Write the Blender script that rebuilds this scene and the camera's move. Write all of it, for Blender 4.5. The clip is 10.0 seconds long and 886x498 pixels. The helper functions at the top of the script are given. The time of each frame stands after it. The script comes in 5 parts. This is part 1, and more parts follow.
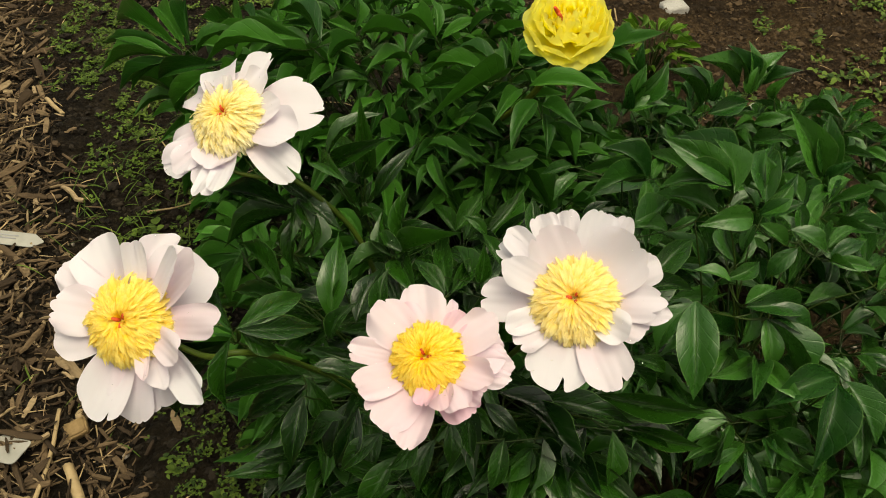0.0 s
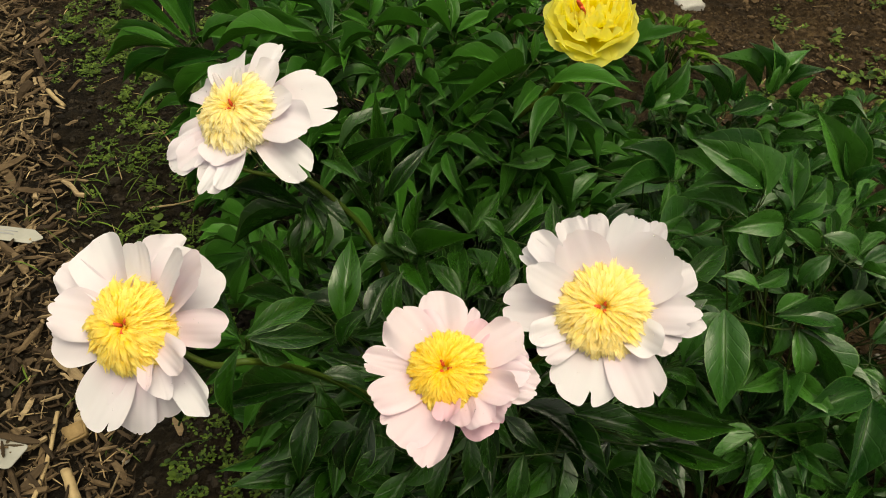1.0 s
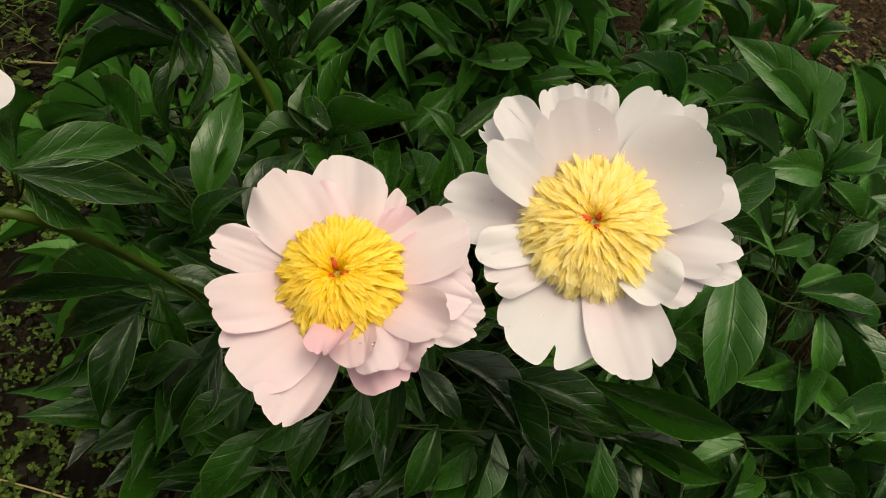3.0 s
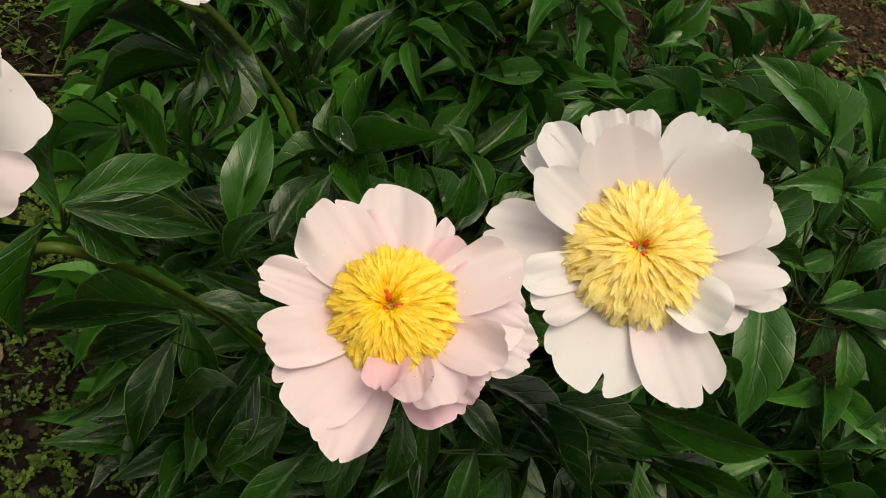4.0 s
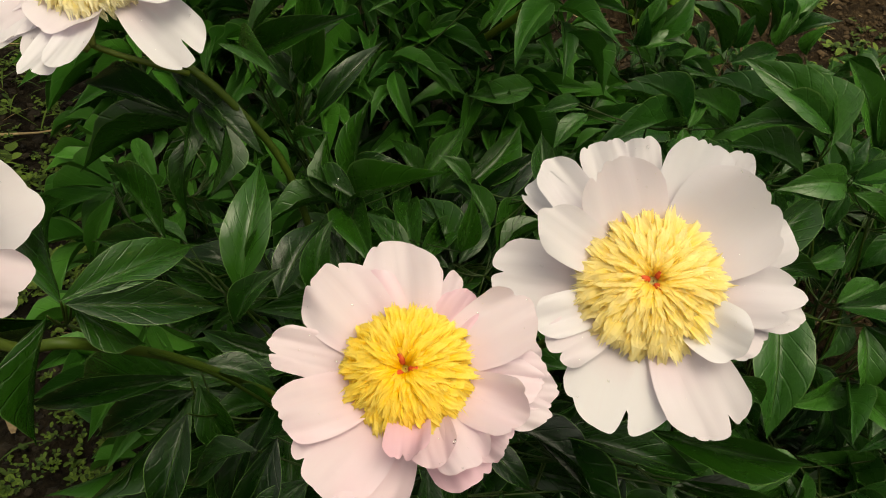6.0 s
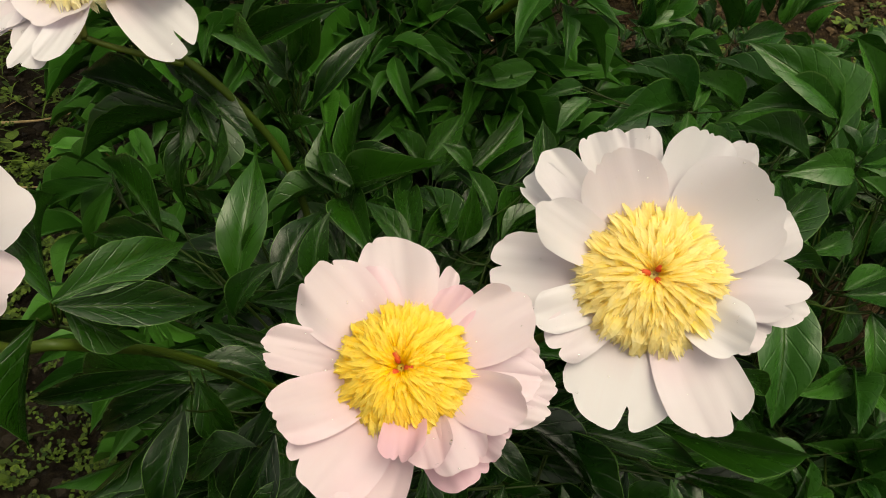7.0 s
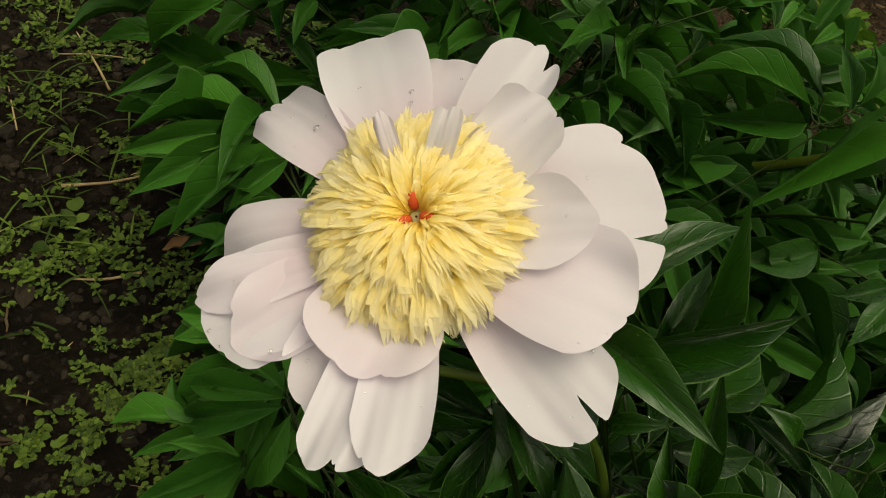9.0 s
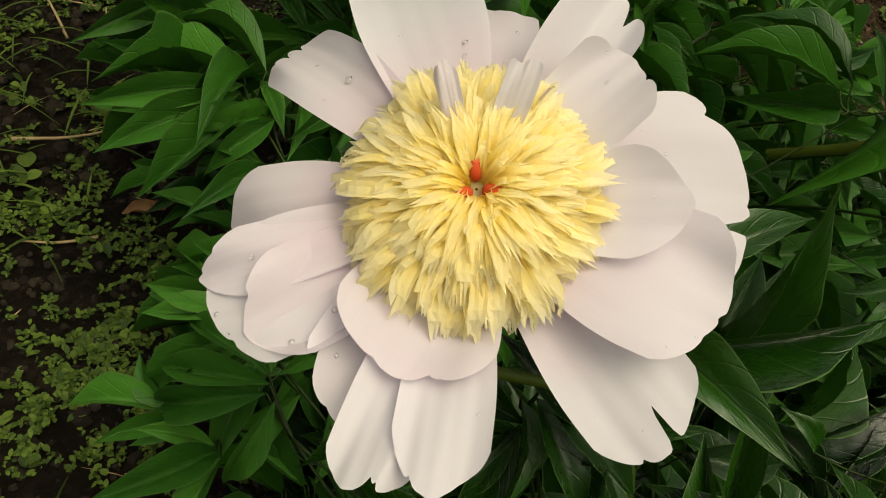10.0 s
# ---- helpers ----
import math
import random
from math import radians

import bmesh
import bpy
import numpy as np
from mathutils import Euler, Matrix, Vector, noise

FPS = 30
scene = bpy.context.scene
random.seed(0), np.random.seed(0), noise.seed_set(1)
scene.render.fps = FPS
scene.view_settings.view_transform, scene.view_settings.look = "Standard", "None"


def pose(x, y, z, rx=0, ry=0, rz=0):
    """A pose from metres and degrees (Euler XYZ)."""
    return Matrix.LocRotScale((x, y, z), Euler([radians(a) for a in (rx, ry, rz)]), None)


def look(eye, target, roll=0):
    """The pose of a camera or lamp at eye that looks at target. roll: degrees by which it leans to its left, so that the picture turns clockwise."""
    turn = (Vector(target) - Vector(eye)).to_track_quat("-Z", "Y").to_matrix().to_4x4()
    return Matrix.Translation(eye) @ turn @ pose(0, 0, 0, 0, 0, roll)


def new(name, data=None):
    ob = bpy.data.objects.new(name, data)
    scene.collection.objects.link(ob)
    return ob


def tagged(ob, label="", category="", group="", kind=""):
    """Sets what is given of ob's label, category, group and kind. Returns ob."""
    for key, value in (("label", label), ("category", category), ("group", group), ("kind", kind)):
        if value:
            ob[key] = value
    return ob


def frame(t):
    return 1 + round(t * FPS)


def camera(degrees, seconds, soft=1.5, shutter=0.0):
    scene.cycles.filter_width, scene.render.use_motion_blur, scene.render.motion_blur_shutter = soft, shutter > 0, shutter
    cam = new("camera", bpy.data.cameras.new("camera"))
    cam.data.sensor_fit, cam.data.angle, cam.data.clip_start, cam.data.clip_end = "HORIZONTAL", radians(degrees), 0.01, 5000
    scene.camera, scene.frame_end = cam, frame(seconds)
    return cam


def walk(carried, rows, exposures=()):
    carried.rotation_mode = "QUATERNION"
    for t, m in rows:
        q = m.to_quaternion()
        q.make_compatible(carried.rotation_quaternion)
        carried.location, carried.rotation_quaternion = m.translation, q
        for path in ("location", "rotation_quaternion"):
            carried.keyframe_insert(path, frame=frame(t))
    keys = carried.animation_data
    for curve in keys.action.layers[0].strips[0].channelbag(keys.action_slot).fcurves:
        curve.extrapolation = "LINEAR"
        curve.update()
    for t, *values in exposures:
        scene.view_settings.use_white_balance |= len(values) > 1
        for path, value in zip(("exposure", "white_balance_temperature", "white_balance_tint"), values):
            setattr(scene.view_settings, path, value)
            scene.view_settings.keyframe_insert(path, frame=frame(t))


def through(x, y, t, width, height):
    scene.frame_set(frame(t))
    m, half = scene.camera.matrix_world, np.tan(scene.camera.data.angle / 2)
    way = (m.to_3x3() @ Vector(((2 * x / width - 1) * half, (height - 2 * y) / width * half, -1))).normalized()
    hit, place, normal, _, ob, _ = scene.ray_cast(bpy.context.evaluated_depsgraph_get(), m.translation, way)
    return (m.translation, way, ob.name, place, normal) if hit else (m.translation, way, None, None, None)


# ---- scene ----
cam = camera(55.1, 10.0, 1.0)
EXPOSURES = [(0, 0.19, 8500, -1), (2.0, 0.18, 8500, -1), (2.4, 0.02, 8500, -1), (2.7, 0, 8500, -1), (4.0, 0.0, 8500, -1), (6.2, 0.0, 8500, -1), (7.5, 0.06, 8500, -1), (8.1, 0.2, 8500, -1), (8.5, 0.08, 8500, -1), (9.0, -0.29, 8500, -1), (10, -0.18, 8500, -1)]
PATH = [
    (0, (0.051, 0.044, 1.044), (0.02, 1.461, -0.367), -1.4),
    (0.5, (0.05, 0.038, 1.043), (0.018, 1.443, -0.38), -0.4),
    (1, (0.033, 0.078, 1.02), (0.001, 1.489, -0.397), -0.8),
    (1.5, (0.051, 0.167, 0.97), (0.012, 1.578, -0.447), 1.6),
    (2, (0.061, 0.192, 0.906), (0.005, 1.606, -0.508), 4.9),
    (2.5, (0.045, 0.198, 0.835), (0.042, 1.585, -0.606), 7.3),
    (2.7, (0.048, 0.205, 0.807), (0.121, 1.575, -0.648), 10.5),
    (3.8, (0.019, 0.216, 0.79), (0.193, 1.593, -0.65), 14.2),
    (4, (0.008, 0.221, 0.798), (0.189, 1.599, -0.641), 13.9),
    (4.5, (-0.019, 0.224, 0.811), (0.162, 1.606, -0.623), 12.2),
    (5, (-0.031, 0.227, 0.817), (0.15, 1.609, -0.617), 11.0),
    (5.5, (-0.024, 0.227, 0.815), (0.15, 1.61, -0.62), 9.8),
    (6, (0.004, 0.246, 0.81), (0.178, 1.625, -0.628), 8.3),
    (6.2, (0.016, 0.251, 0.809), (0.187, 1.618, -0.641), 7.5),
    (7.3, (0.006, 0.26, 0.814), (0.146, 1.598, -0.665), 7.4),
    (7.5, (0.003, 0.263, 0.825), (0.101, 1.596, -0.663), 6.8),
    (8, (-0.02, 0.296, 0.878), (0.011, 1.613, -0.626), 6.6),
    (8.4, (-0.109, 0.412, 0.847), (-0.07, 1.719, -0.666), 8.0),
    (8.5, (-0.138, 0.444, 0.834), (-0.06, 1.738, -0.689), 9.3),
    (9, (-0.21, 0.557, 0.759), (0.05, 1.804, -0.782), 16.8),
    (9.5, (-0.241, 0.583, 0.709), (0.111, 1.793, -0.844), 22.3),
    (10, (-0.237, 0.586, 0.716), (0.153, 1.792, -0.831), 24.0),
]
walk(cam, [(t, look(eye, target, roll)) for t, eye, target, roll in PATH], EXPOSURES)

# ---- light: an overcast sky with a very soft sun ----
world = bpy.data.worlds.new("overcast")
scene.world = world
world.use_nodes = True
wn, wl = world.node_tree.nodes, world.node_tree.links
sky = wn.new("ShaderNodeTexSky")
sky.sky_type = "NISHITA"
sky.sun_disc = False
sky.sun_elevation, sky.sun_rotation = radians(74), radians(145)
sky.dust_density, sky.ozone_density, sky.air_density = 4.0, 0.6, 1.0
# an overcast sky is about three times as bright overhead as at the horizon
way = wn.new("ShaderNodeTexCoord")
split = wn.new("ShaderNodeSeparateXYZ")
wl.new(way.outputs["Generated"], split.inputs[0])
rise = wn.new("ShaderNodeMapRange")
rise.inputs[1].default_value, rise.inputs[2].default_value, rise.inputs[3].default_value, rise.inputs[4].default_value = -0.05, 1.0, 0.04, 1.8
wl.new(split.outputs[2], rise.inputs[0])
cloud = wn.new("ShaderNodeMix")
cloud.data_type, cloud.blend_type = "RGBA", "MULTIPLY"
cloud.inputs[0].default_value = 1.0
grey = wn.new("ShaderNodeHueSaturation")
grey.inputs["Saturation"].default_value = 0.35
wl.new(sky.outputs[0], grey.inputs["Color"])
wl.new(grey.outputs[0], cloud.inputs[6])
wl.new(rise.outputs[0], cloud.inputs[7])
wl.new(cloud.outputs[2], wn["Background"].inputs[0])
wn["Background"].inputs[1].default_value = 0.15
sun = new("sun", bpy.data.lights.new("sun", "SUN"))
sun.data.energy, sun.data.angle, sun.data.color = 1.2, radians(40), (1.0, 0.95, 0.88)
sun.matrix_basis = look((0.5, -0.7, 3.0), (0, 0, 0))


# ---- materials ----
def material(name):
    m = bpy.data.materials.new(name)
    m.use_nodes = True
    return m, m.node_tree.nodes, m.node_tree.links, m.node_tree.nodes["Principled BSDF"]


def math_node(n, l, op, a, b=None, clamp=False):
    x = n.new("ShaderNodeMath")
    x.operation, x.use_clamp = op, clamp
    for i, v in enumerate((a, b)):
        if v is None:
            continue
        if isinstance(v, (int, float)):
            x.inputs[i].default_value = v
        else:
            l.new(v, x.inputs[i])
    return x.outputs[0]


def ramp(n, l, fac, stops):
    r = n.new("ShaderNodeValToRGB")
    e = r.color_ramp.elements
    while len(e) < len(stops):
        e.new(0.5)
    for k, (p, c) in zip(e, stops):
        k.position, k.color = p, (*c, 1)
    l.new(fac, r.inputs[0])
    return r.outputs[0]


def mix(n, l, fac, a, b, mode="MIX"):
    x = n.new("ShaderNodeMix")
    x.data_type, x.blend_type = "RGBA", mode
    for i, v in ((0, fac), (6, a), (7, b)):
        if isinstance(v, (int, float)):
            x.inputs[i].default_value = v
        elif isinstance(v, tuple):
            x.inputs[i].default_value = (*v, 1)
        else:
            l.new(v, x.inputs[i])
    return x.outputs[2]


def noise_node(n, l, scale, detail=4, rough=0.55, coords="Object"):
    c = n.new("ShaderNodeTexCoord")
    x = n.new("ShaderNodeTexNoise")
    x.inputs["Scale"].default_value, x.inputs["Detail"].default_value, x.inputs["Roughness"].default_value = scale, detail, rough
    l.new(c.outputs[coords], x.inputs["Vector"])
    return x.outputs[0]


def bump(n, l, b, height, strength, distance=0.001):
    x = n.new("ShaderNodeBump")
    x.inputs["Strength"].default_value, x.inputs["Distance"].default_value = strength, distance
    l.new(height, x.inputs["Height"])
    l.new(x.outputs[0], b.inputs["Normal"])
    return x.outputs[0]


def thin(m, n, l, b, colour, amount, normal=None):
    """Lets some light through a thin petal or leaf."""
    t = n.new("ShaderNodeBsdfTranslucent")
    if isinstance(colour, tuple):
        t.inputs[0].default_value = (*colour, 1)
    else:
        l.new(colour, t.inputs[0])
    x = n.new("ShaderNodeMixShader")
    x.inputs[0].default_value = amount
    l.new(b.outputs[0], x.inputs[1])
    l.new(t.outputs[0], x.inputs[2])
    l.new(x.outputs[0], n["Material Output"].inputs[0])


def leaf_material(name, dark, light, vein, rough=0.36, gloss=0.36, through=0.09, joined=False):
    """A leaf with a sunken midrib, faint side veins and a thin pale rim."""
    m, n, l, b = material(name)
    uv = n.new("ShaderNodeUVMap")
    sep = n.new("ShaderNodeSeparateXYZ")
    l.new(uv.outputs[0], sep.inputs[0])
    x, y = sep.outputs[0], sep.outputs[1]
    side = math_node(n, l, "ABSOLUTE", math_node(n, l, "SUBTRACT", math_node(n, l, "MULTIPLY", x, 2.0), 1.0))
    mid = math_node(n, l, "SUBTRACT", 1.0, math_node(n, l, "MULTIPLY", side, 24.0), True)
    rim = math_node(n, l, "MULTIPLY", math_node(n, l, "SUBTRACT", side, 0.95), 40.0, True)
    info = n.new("ShaderNodeObjectInfo")
    big = noise_node(n, l, 3.0, 3)
    fine = noise_node(n, l, 22.0, 5, 0.65)
    stray = noise_node(n, l, 5.0, 2)
    along = math_node(n, l, "SUBTRACT", math_node(n, l, "ADD", y, math_node(n, l, "MULTIPLY", stray, 0.05)), math_node(n, l, "MULTIPLY", math_node(n, l, "POWER", side, 0.8), 0.3))
    wave = math_node(n, l, "SINE", math_node(n, l, "MULTIPLY", along, 40.0))
    lateral = math_node(n, l, "MULTIPLY", math_node(n, l, "SUBTRACT", wave, 0.9), 8.0, True)
    v = math_node(n, l, "ADD", math_node(n, l, "MULTIPLY", big, 0.5), math_node(n, l, "MULTIPLY", n.new("ShaderNodeNewGeometry").outputs["Random Per Island"] if joined else info.outputs["Random"], 0.75))
    base = ramp(n, l, v, [(0.25, dark), (1.0, light)])
    base = mix(n, l, math_node(n, l, "MULTIPLY", math_node(n, l, "SUBTRACT", fine, 0.58), 1.6, True), base, tuple(c * 0.5 for c in dark))
    base = mix(n, l, math_node(n, l, "MULTIPLY", mid, 0.65), base, vein)
    base = mix(n, l, math_node(n, l, "MULTIPLY", rim, 0.85), base, vein)
    base = mix(n, l, math_node(n, l, "MULTIPLY", lateral, 0.035), base, vein)
    l.new(base, b.inputs["Base Color"])
    r = n.new("ShaderNodeMapRange")
    r.inputs[3].default_value, r.inputs[4].default_value = rough - 0.1, rough + 0.14
    l.new(stray, r.inputs[0])
    l.new(r.outputs[0], b.inputs["Roughness"])
    b.inputs["Specular IOR Level"].default_value = gloss
    dents = math_node(n, l, "ADD", math_node(n, l, "MULTIPLY", math_node(n, l, "ADD", math_node(n, l, "MULTIPLY", lateral, 0.4), math_node(n, l, "MULTIPLY", mid, 1.5)), -0.8), math_node(n, l, "MULTIPLY", fine, 0.5))
    bump(n, l, b, dents, 0.6, 0.0016)
    thin(m, n, l, b, mix(n, l, 0.45, base, (0.05, 0.19, 0.008)), through)
    return m


def petal_material(name, tip, base_tint, flush, through=0.38):
    m, n, l, b = material(name)
    uv = n.new("ShaderNodeUVMap")
    sep = n.new("ShaderNodeSeparateXYZ")
    l.new(uv.outputs[0], sep.inputs[0])
    info = n.new("ShaderNodeObjectInfo")
    soft = noise_node(n, l, 30.0, 2)
    grain = n.new("ShaderNodeTexNoise")
    mp = n.new("ShaderNodeMapping")
    mp.inputs["Scale"].default_value = (34, 1.6, 1)
    l.new(uv.outputs[0], mp.inputs[0])
    l.new(mp.outputs[0], grain.inputs["Vector"])
    grain.inputs["Scale"].default_value = 1.0
    near = math_node(n, l, "SUBTRACT", 1.0, math_node(n, l, "MULTIPLY", sep.outputs[1], 1.5), True)
    c = mix(n, l, math_node(n, l, "MULTIPLY", near, 0.8), tip, base_tint)
    blush = math_node(n, l, "MULTIPLY", math_node(n, l, "MULTIPLY", soft, info.outputs["Random"]), flush)
    c = mix(n, l, blush, c, base_tint)
    c = mix(n, l, math_node(n, l, "MULTIPLY", math_node(n, l, "SUBTRACT", grain.outputs[0], 0.5), 0.22, True), c, base_tint)
    l.new(c, b.inputs["Base Color"])
    b.inputs["Roughness"].default_value = 0.55
    b.inputs["Specular IOR Level"].default_value = 0.25
    bump(n, l, b, grain.outputs[0], 0.14, 0.0005)
    thin(m, n, l, b, c, through)
    return m


def patched(n, l, colour):
    """Soil colour made darker in a wide patch of the bed, paler all round it."""
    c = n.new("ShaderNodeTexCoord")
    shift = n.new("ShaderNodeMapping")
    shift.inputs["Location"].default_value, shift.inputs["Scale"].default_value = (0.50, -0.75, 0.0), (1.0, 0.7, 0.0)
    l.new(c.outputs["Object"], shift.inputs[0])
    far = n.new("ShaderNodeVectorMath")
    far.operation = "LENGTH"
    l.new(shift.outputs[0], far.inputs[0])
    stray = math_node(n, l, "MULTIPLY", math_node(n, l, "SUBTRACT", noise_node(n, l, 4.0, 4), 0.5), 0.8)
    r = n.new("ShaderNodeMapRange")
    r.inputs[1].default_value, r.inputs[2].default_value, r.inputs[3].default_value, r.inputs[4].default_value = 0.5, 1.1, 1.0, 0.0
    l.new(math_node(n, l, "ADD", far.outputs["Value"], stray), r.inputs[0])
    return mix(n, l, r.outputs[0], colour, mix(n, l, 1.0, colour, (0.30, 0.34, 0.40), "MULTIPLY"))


def plain(name, a, c, scale=30.0, rough=0.6, depth=0.4, dist=0.002, per="island", spread=0.5, darkened=False):
    """A two-tone surface that differs from piece to piece, with fine relief."""
    m, n, l, b = material(name)
    f = noise_node(n, l, scale, 6, 0.65)
    if per == "island":
        pick = n.new("ShaderNodeNewGeometry").outputs["Random Per Island"]
    else:
        pick = n.new("ShaderNodeObjectInfo").outputs["Random"]
    v = math_node(n, l, "ADD", math_node(n, l, "MULTIPLY", f, 1.0 - spread), math_node(n, l, "MULTIPLY", pick, spread))
    colour = ramp(n, l, v, [(0.2, a), (0.8, c)])
    l.new(patched(n, l, colour) if darkened else colour, b.inputs["Base Color"])
    b.inputs["Roughness"].default_value = rough
    b.inputs["Specular IOR Level"].default_value = 0.25
    bump(n, l, b, f, depth, dist)
    return m


def staminode_material(name, core, tip):
    m, n, l, b = material(name)
    uv = n.new("ShaderNodeUVMap")
    sep = n.new("ShaderNodeSeparateXYZ")
    l.new(uv.outputs[0], sep.inputs[0])
    pick = n.new("ShaderNodeNewGeometry").outputs["Random Per Island"]
    f = math_node(n, l, "ADD", math_node(n, l, "MULTIPLY", sep.outputs[1], 0.6), math_node(n, l, "ADD", math_node(n, l, "MULTIPLY", sep.outputs[0], 0.35), math_node(n, l, "MULTIPLY", pick, 0.2)))
    c = ramp(n, l, f, [(0.35, core), (0.95, tip)])
    l.new(c, b.inputs["Base Color"])
    b.inputs["Roughness"].default_value = 0.5
    b.inputs["Specular IOR Level"].default_value = 0.25
    thin(m, n, l, b, c, 0.58)
    return m


def bark_material(name):
    m, n, l, b = material(name)
    c = n.new("ShaderNodeTexCoord")
    mp = n.new("ShaderNodeMapping")
    mp.inputs["Scale"].default_value = (14, 130, 130)
    l.new(c.outputs["Object"], mp.inputs[0])
    g = n.new("ShaderNodeTexNoise")
    g.inputs["Scale"].default_value, g.inputs["Detail"].default_value, g.inputs["Roughness"].default_value = 1.0, 6, 0.7
    l.new(mp.outputs[0], g.inputs["Vector"])
    a = n.new("ShaderNodeObjectInfo").outputs["Random"]
    i = n.new("ShaderNodeNewGeometry").outputs["Random Per Island"]
    pick = math_node(n, l, "FRACT", math_node(n, l, "ADD", a, math_node(n, l, "MULTIPLY", i, 7.3)))
    tone = ramp(n, l, pick, [(0.0, (0.016, 0.010, 0.006)), (0.35, (0.058, 0.038, 0.021)), (0.75, (0.14, 0.094, 0.052)), (1.0, (0.34, 0.25, 0.145))])
    l.new(mix(n, l, math_node(n, l, "MULTIPLY", math_node(n, l, "SUBTRACT", g.outputs[0], 0.4), 2.2, True), tone, (0.04, 0.025, 0.014)), b.inputs["Base Color"])
    b.inputs["Roughness"].default_value = 0.8
    b.inputs["Specular IOR Level"].default_value = 0.2
    bump(n, l, b, g.outputs[0], 0.8, 0.002)
    return m


def soil_material():
    m, n, l, b = material("soil")
    big = noise_node(n, l, 5.0, 5, 0.6)
    mid = noise_node(n, l, 60.0, 8, 0.7)
    fine = noise_node(n, l, 320.0, 5, 0.7)
    v = math_node(n, l, "ADD", math_node(n, l, "MULTIPLY", big, 0.5), math_node(n, l, "MULTIPLY", mid, 0.5))
    c = ramp(n, l, v, [(0.34, (0.008, 0.005, 0.0024)), (0.5, (0.034, 0.021, 0.010)), (0.66, (0.13, 0.084, 0.041))])
    speck = math_node(n, l, "MULTIPLY", math_node(n, l, "SUBTRACT", fine, 0.66), 9.0, True)
    l.new(patched(n, l, mix(n, l, speck, c, (0.13, 0.085, 0.045))), b.inputs["Base Color"])
    b.inputs["Roughness"].default_value = 0.88
    b.inputs["Specular IOR Level"].default_value = 0.12
    h = math_node(n, l, "ADD", mid, math_node(n, l, "MULTIPLY", fine, 0.4))
    bump(n, l, b, h, 1.0, 0.02)
    return m


LEAF_A = leaf_material("dark glossy leaf", (0.0017, 0.0135, 0.0011), (0.0162, 0.0685, 0.0057), (0.075, 0.15, 0.04), 0.23, 0.60)
LEAF_B = leaf_material("fresh green leaf", (0.0065, 0.0414, 0.0041), (0.0383, 0.1420, 0.0149), (0.075, 0.15, 0.04), 0.34, 0.36)
LEAF_C = leaf_material("broad mid-green leaf", (0.0055, 0.0370, 0.0046), (0.0328, 0.1188, 0.0144), (0.075, 0.15, 0.04), 0.27, 0.58)
LEAF_L = leaf_material("paler lower leaf", (0.0149, 0.0741, 0.0076), (0.0600, 0.2033, 0.0242), (0.075, 0.15, 0.04), 0.42, 0.35)
LEAF_Y = leaf_material("young yellow-green leaf", (0.03, 0.085, 0.006), (0.08, 0.17, 0.012), (0.16, 0.24, 0.05), 0.42, 0.25)
PETAL_W = petal_material("white petal", (0.75, 0.728, 0.788), (0.755, 0.53, 0.645), 0.5, 0.36)
PETAL_P = petal_material("pale pink petal", (0.785, 0.68, 0.755), (0.785, 0.47, 0.58), 0.55, 0.36)
PETAL_B = petal_material("blush petal", (0.77, 0.71, 0.775), (0.77, 0.51, 0.62), 0.6, 0.36)
PETAL_R = petal_material("rose petal", (0.79, 0.57, 0.68), (0.77, 0.37, 0.50), 0.6, 0.36)
PETAL_Y = petal_material("lemon petal", (0.985, 0.945, 0.26), (0.985, 0.88, 0.12), 0.4, 0.68)
YOLK = staminode_material("deep yellow staminode", (0.99, 0.75, 0.05), (0.99, 0.87, 0.25))
GOLD = staminode_material("golden staminode", (0.99, 0.78, 0.09), (0.99, 0.89, 0.36))
LEMON = staminode_material("pale yellow staminode", (0.99, 0.81, 0.17), (0.99, 0.91, 0.56))
CREAM = staminode_material("cream yellow staminode", (0.99, 0.85, 0.26), (0.99, 0.94, 0.72))
CARPEL = plain("red carpel", (0.45, 0.03, 0.015), (0.62, 0.12, 0.04), 200.0, 0.45, 0.3, 0.0005)
STEM = plain("green stem", (0.028, 0.055, 0.006), (0.075, 0.105, 0.011), 40.0, 0.45, 0.3, 0.0008, "object")
PETIOLE = plain("dark leaf stalk", (0.008, 0.020, 0.002), (0.022, 0.042, 0.004), 40.0, 0.45, 0.3, 0.0008, "object")
BUD = plain("green bud", (0.08, 0.15, 0.03), (0.2, 0.22, 0.05), 60.0, 0.4, 0.3, 0.0008)
SOIL = soil_material()
CLOD = plain("soil clod", (0.010, 0.006, 0.003), (0.085, 0.054, 0.027), 120.0, 0.9, 0.9, 0.003, darkened=True)
BARK = bark_material("weathered bark chip")
BARK_PALE = plain("pale cut wood", (0.12, 0.075, 0.033), (0.32, 0.215, 0.10), 70.0, 0.8, 0.6, 0.002, "object", 0.1)
STRAW = plain("dry straw", (0.2, 0.13, 0.06), (0.45, 0.34, 0.19), 90.0, 0.7, 0.4, 0.001)
WEED = leaf_material("weed leaf", (0.010, 0.030, 0.003), (0.098, 0.155, 0.020), (0.10, 0.13, 0.015), 0.6, 0.25, joined=True)
DRY = plain("dead brown leaf", (0.07, 0.035, 0.014), (0.24, 0.13, 0.055), 70.0, 0.75, 0.5, 0.001)
GRANITE = plain("grey granite", (0.16, 0.15, 0.14), (0.62, 0.6, 0.57), 140.0, 0.8, 0.7, 0.002, "object", 0.05)
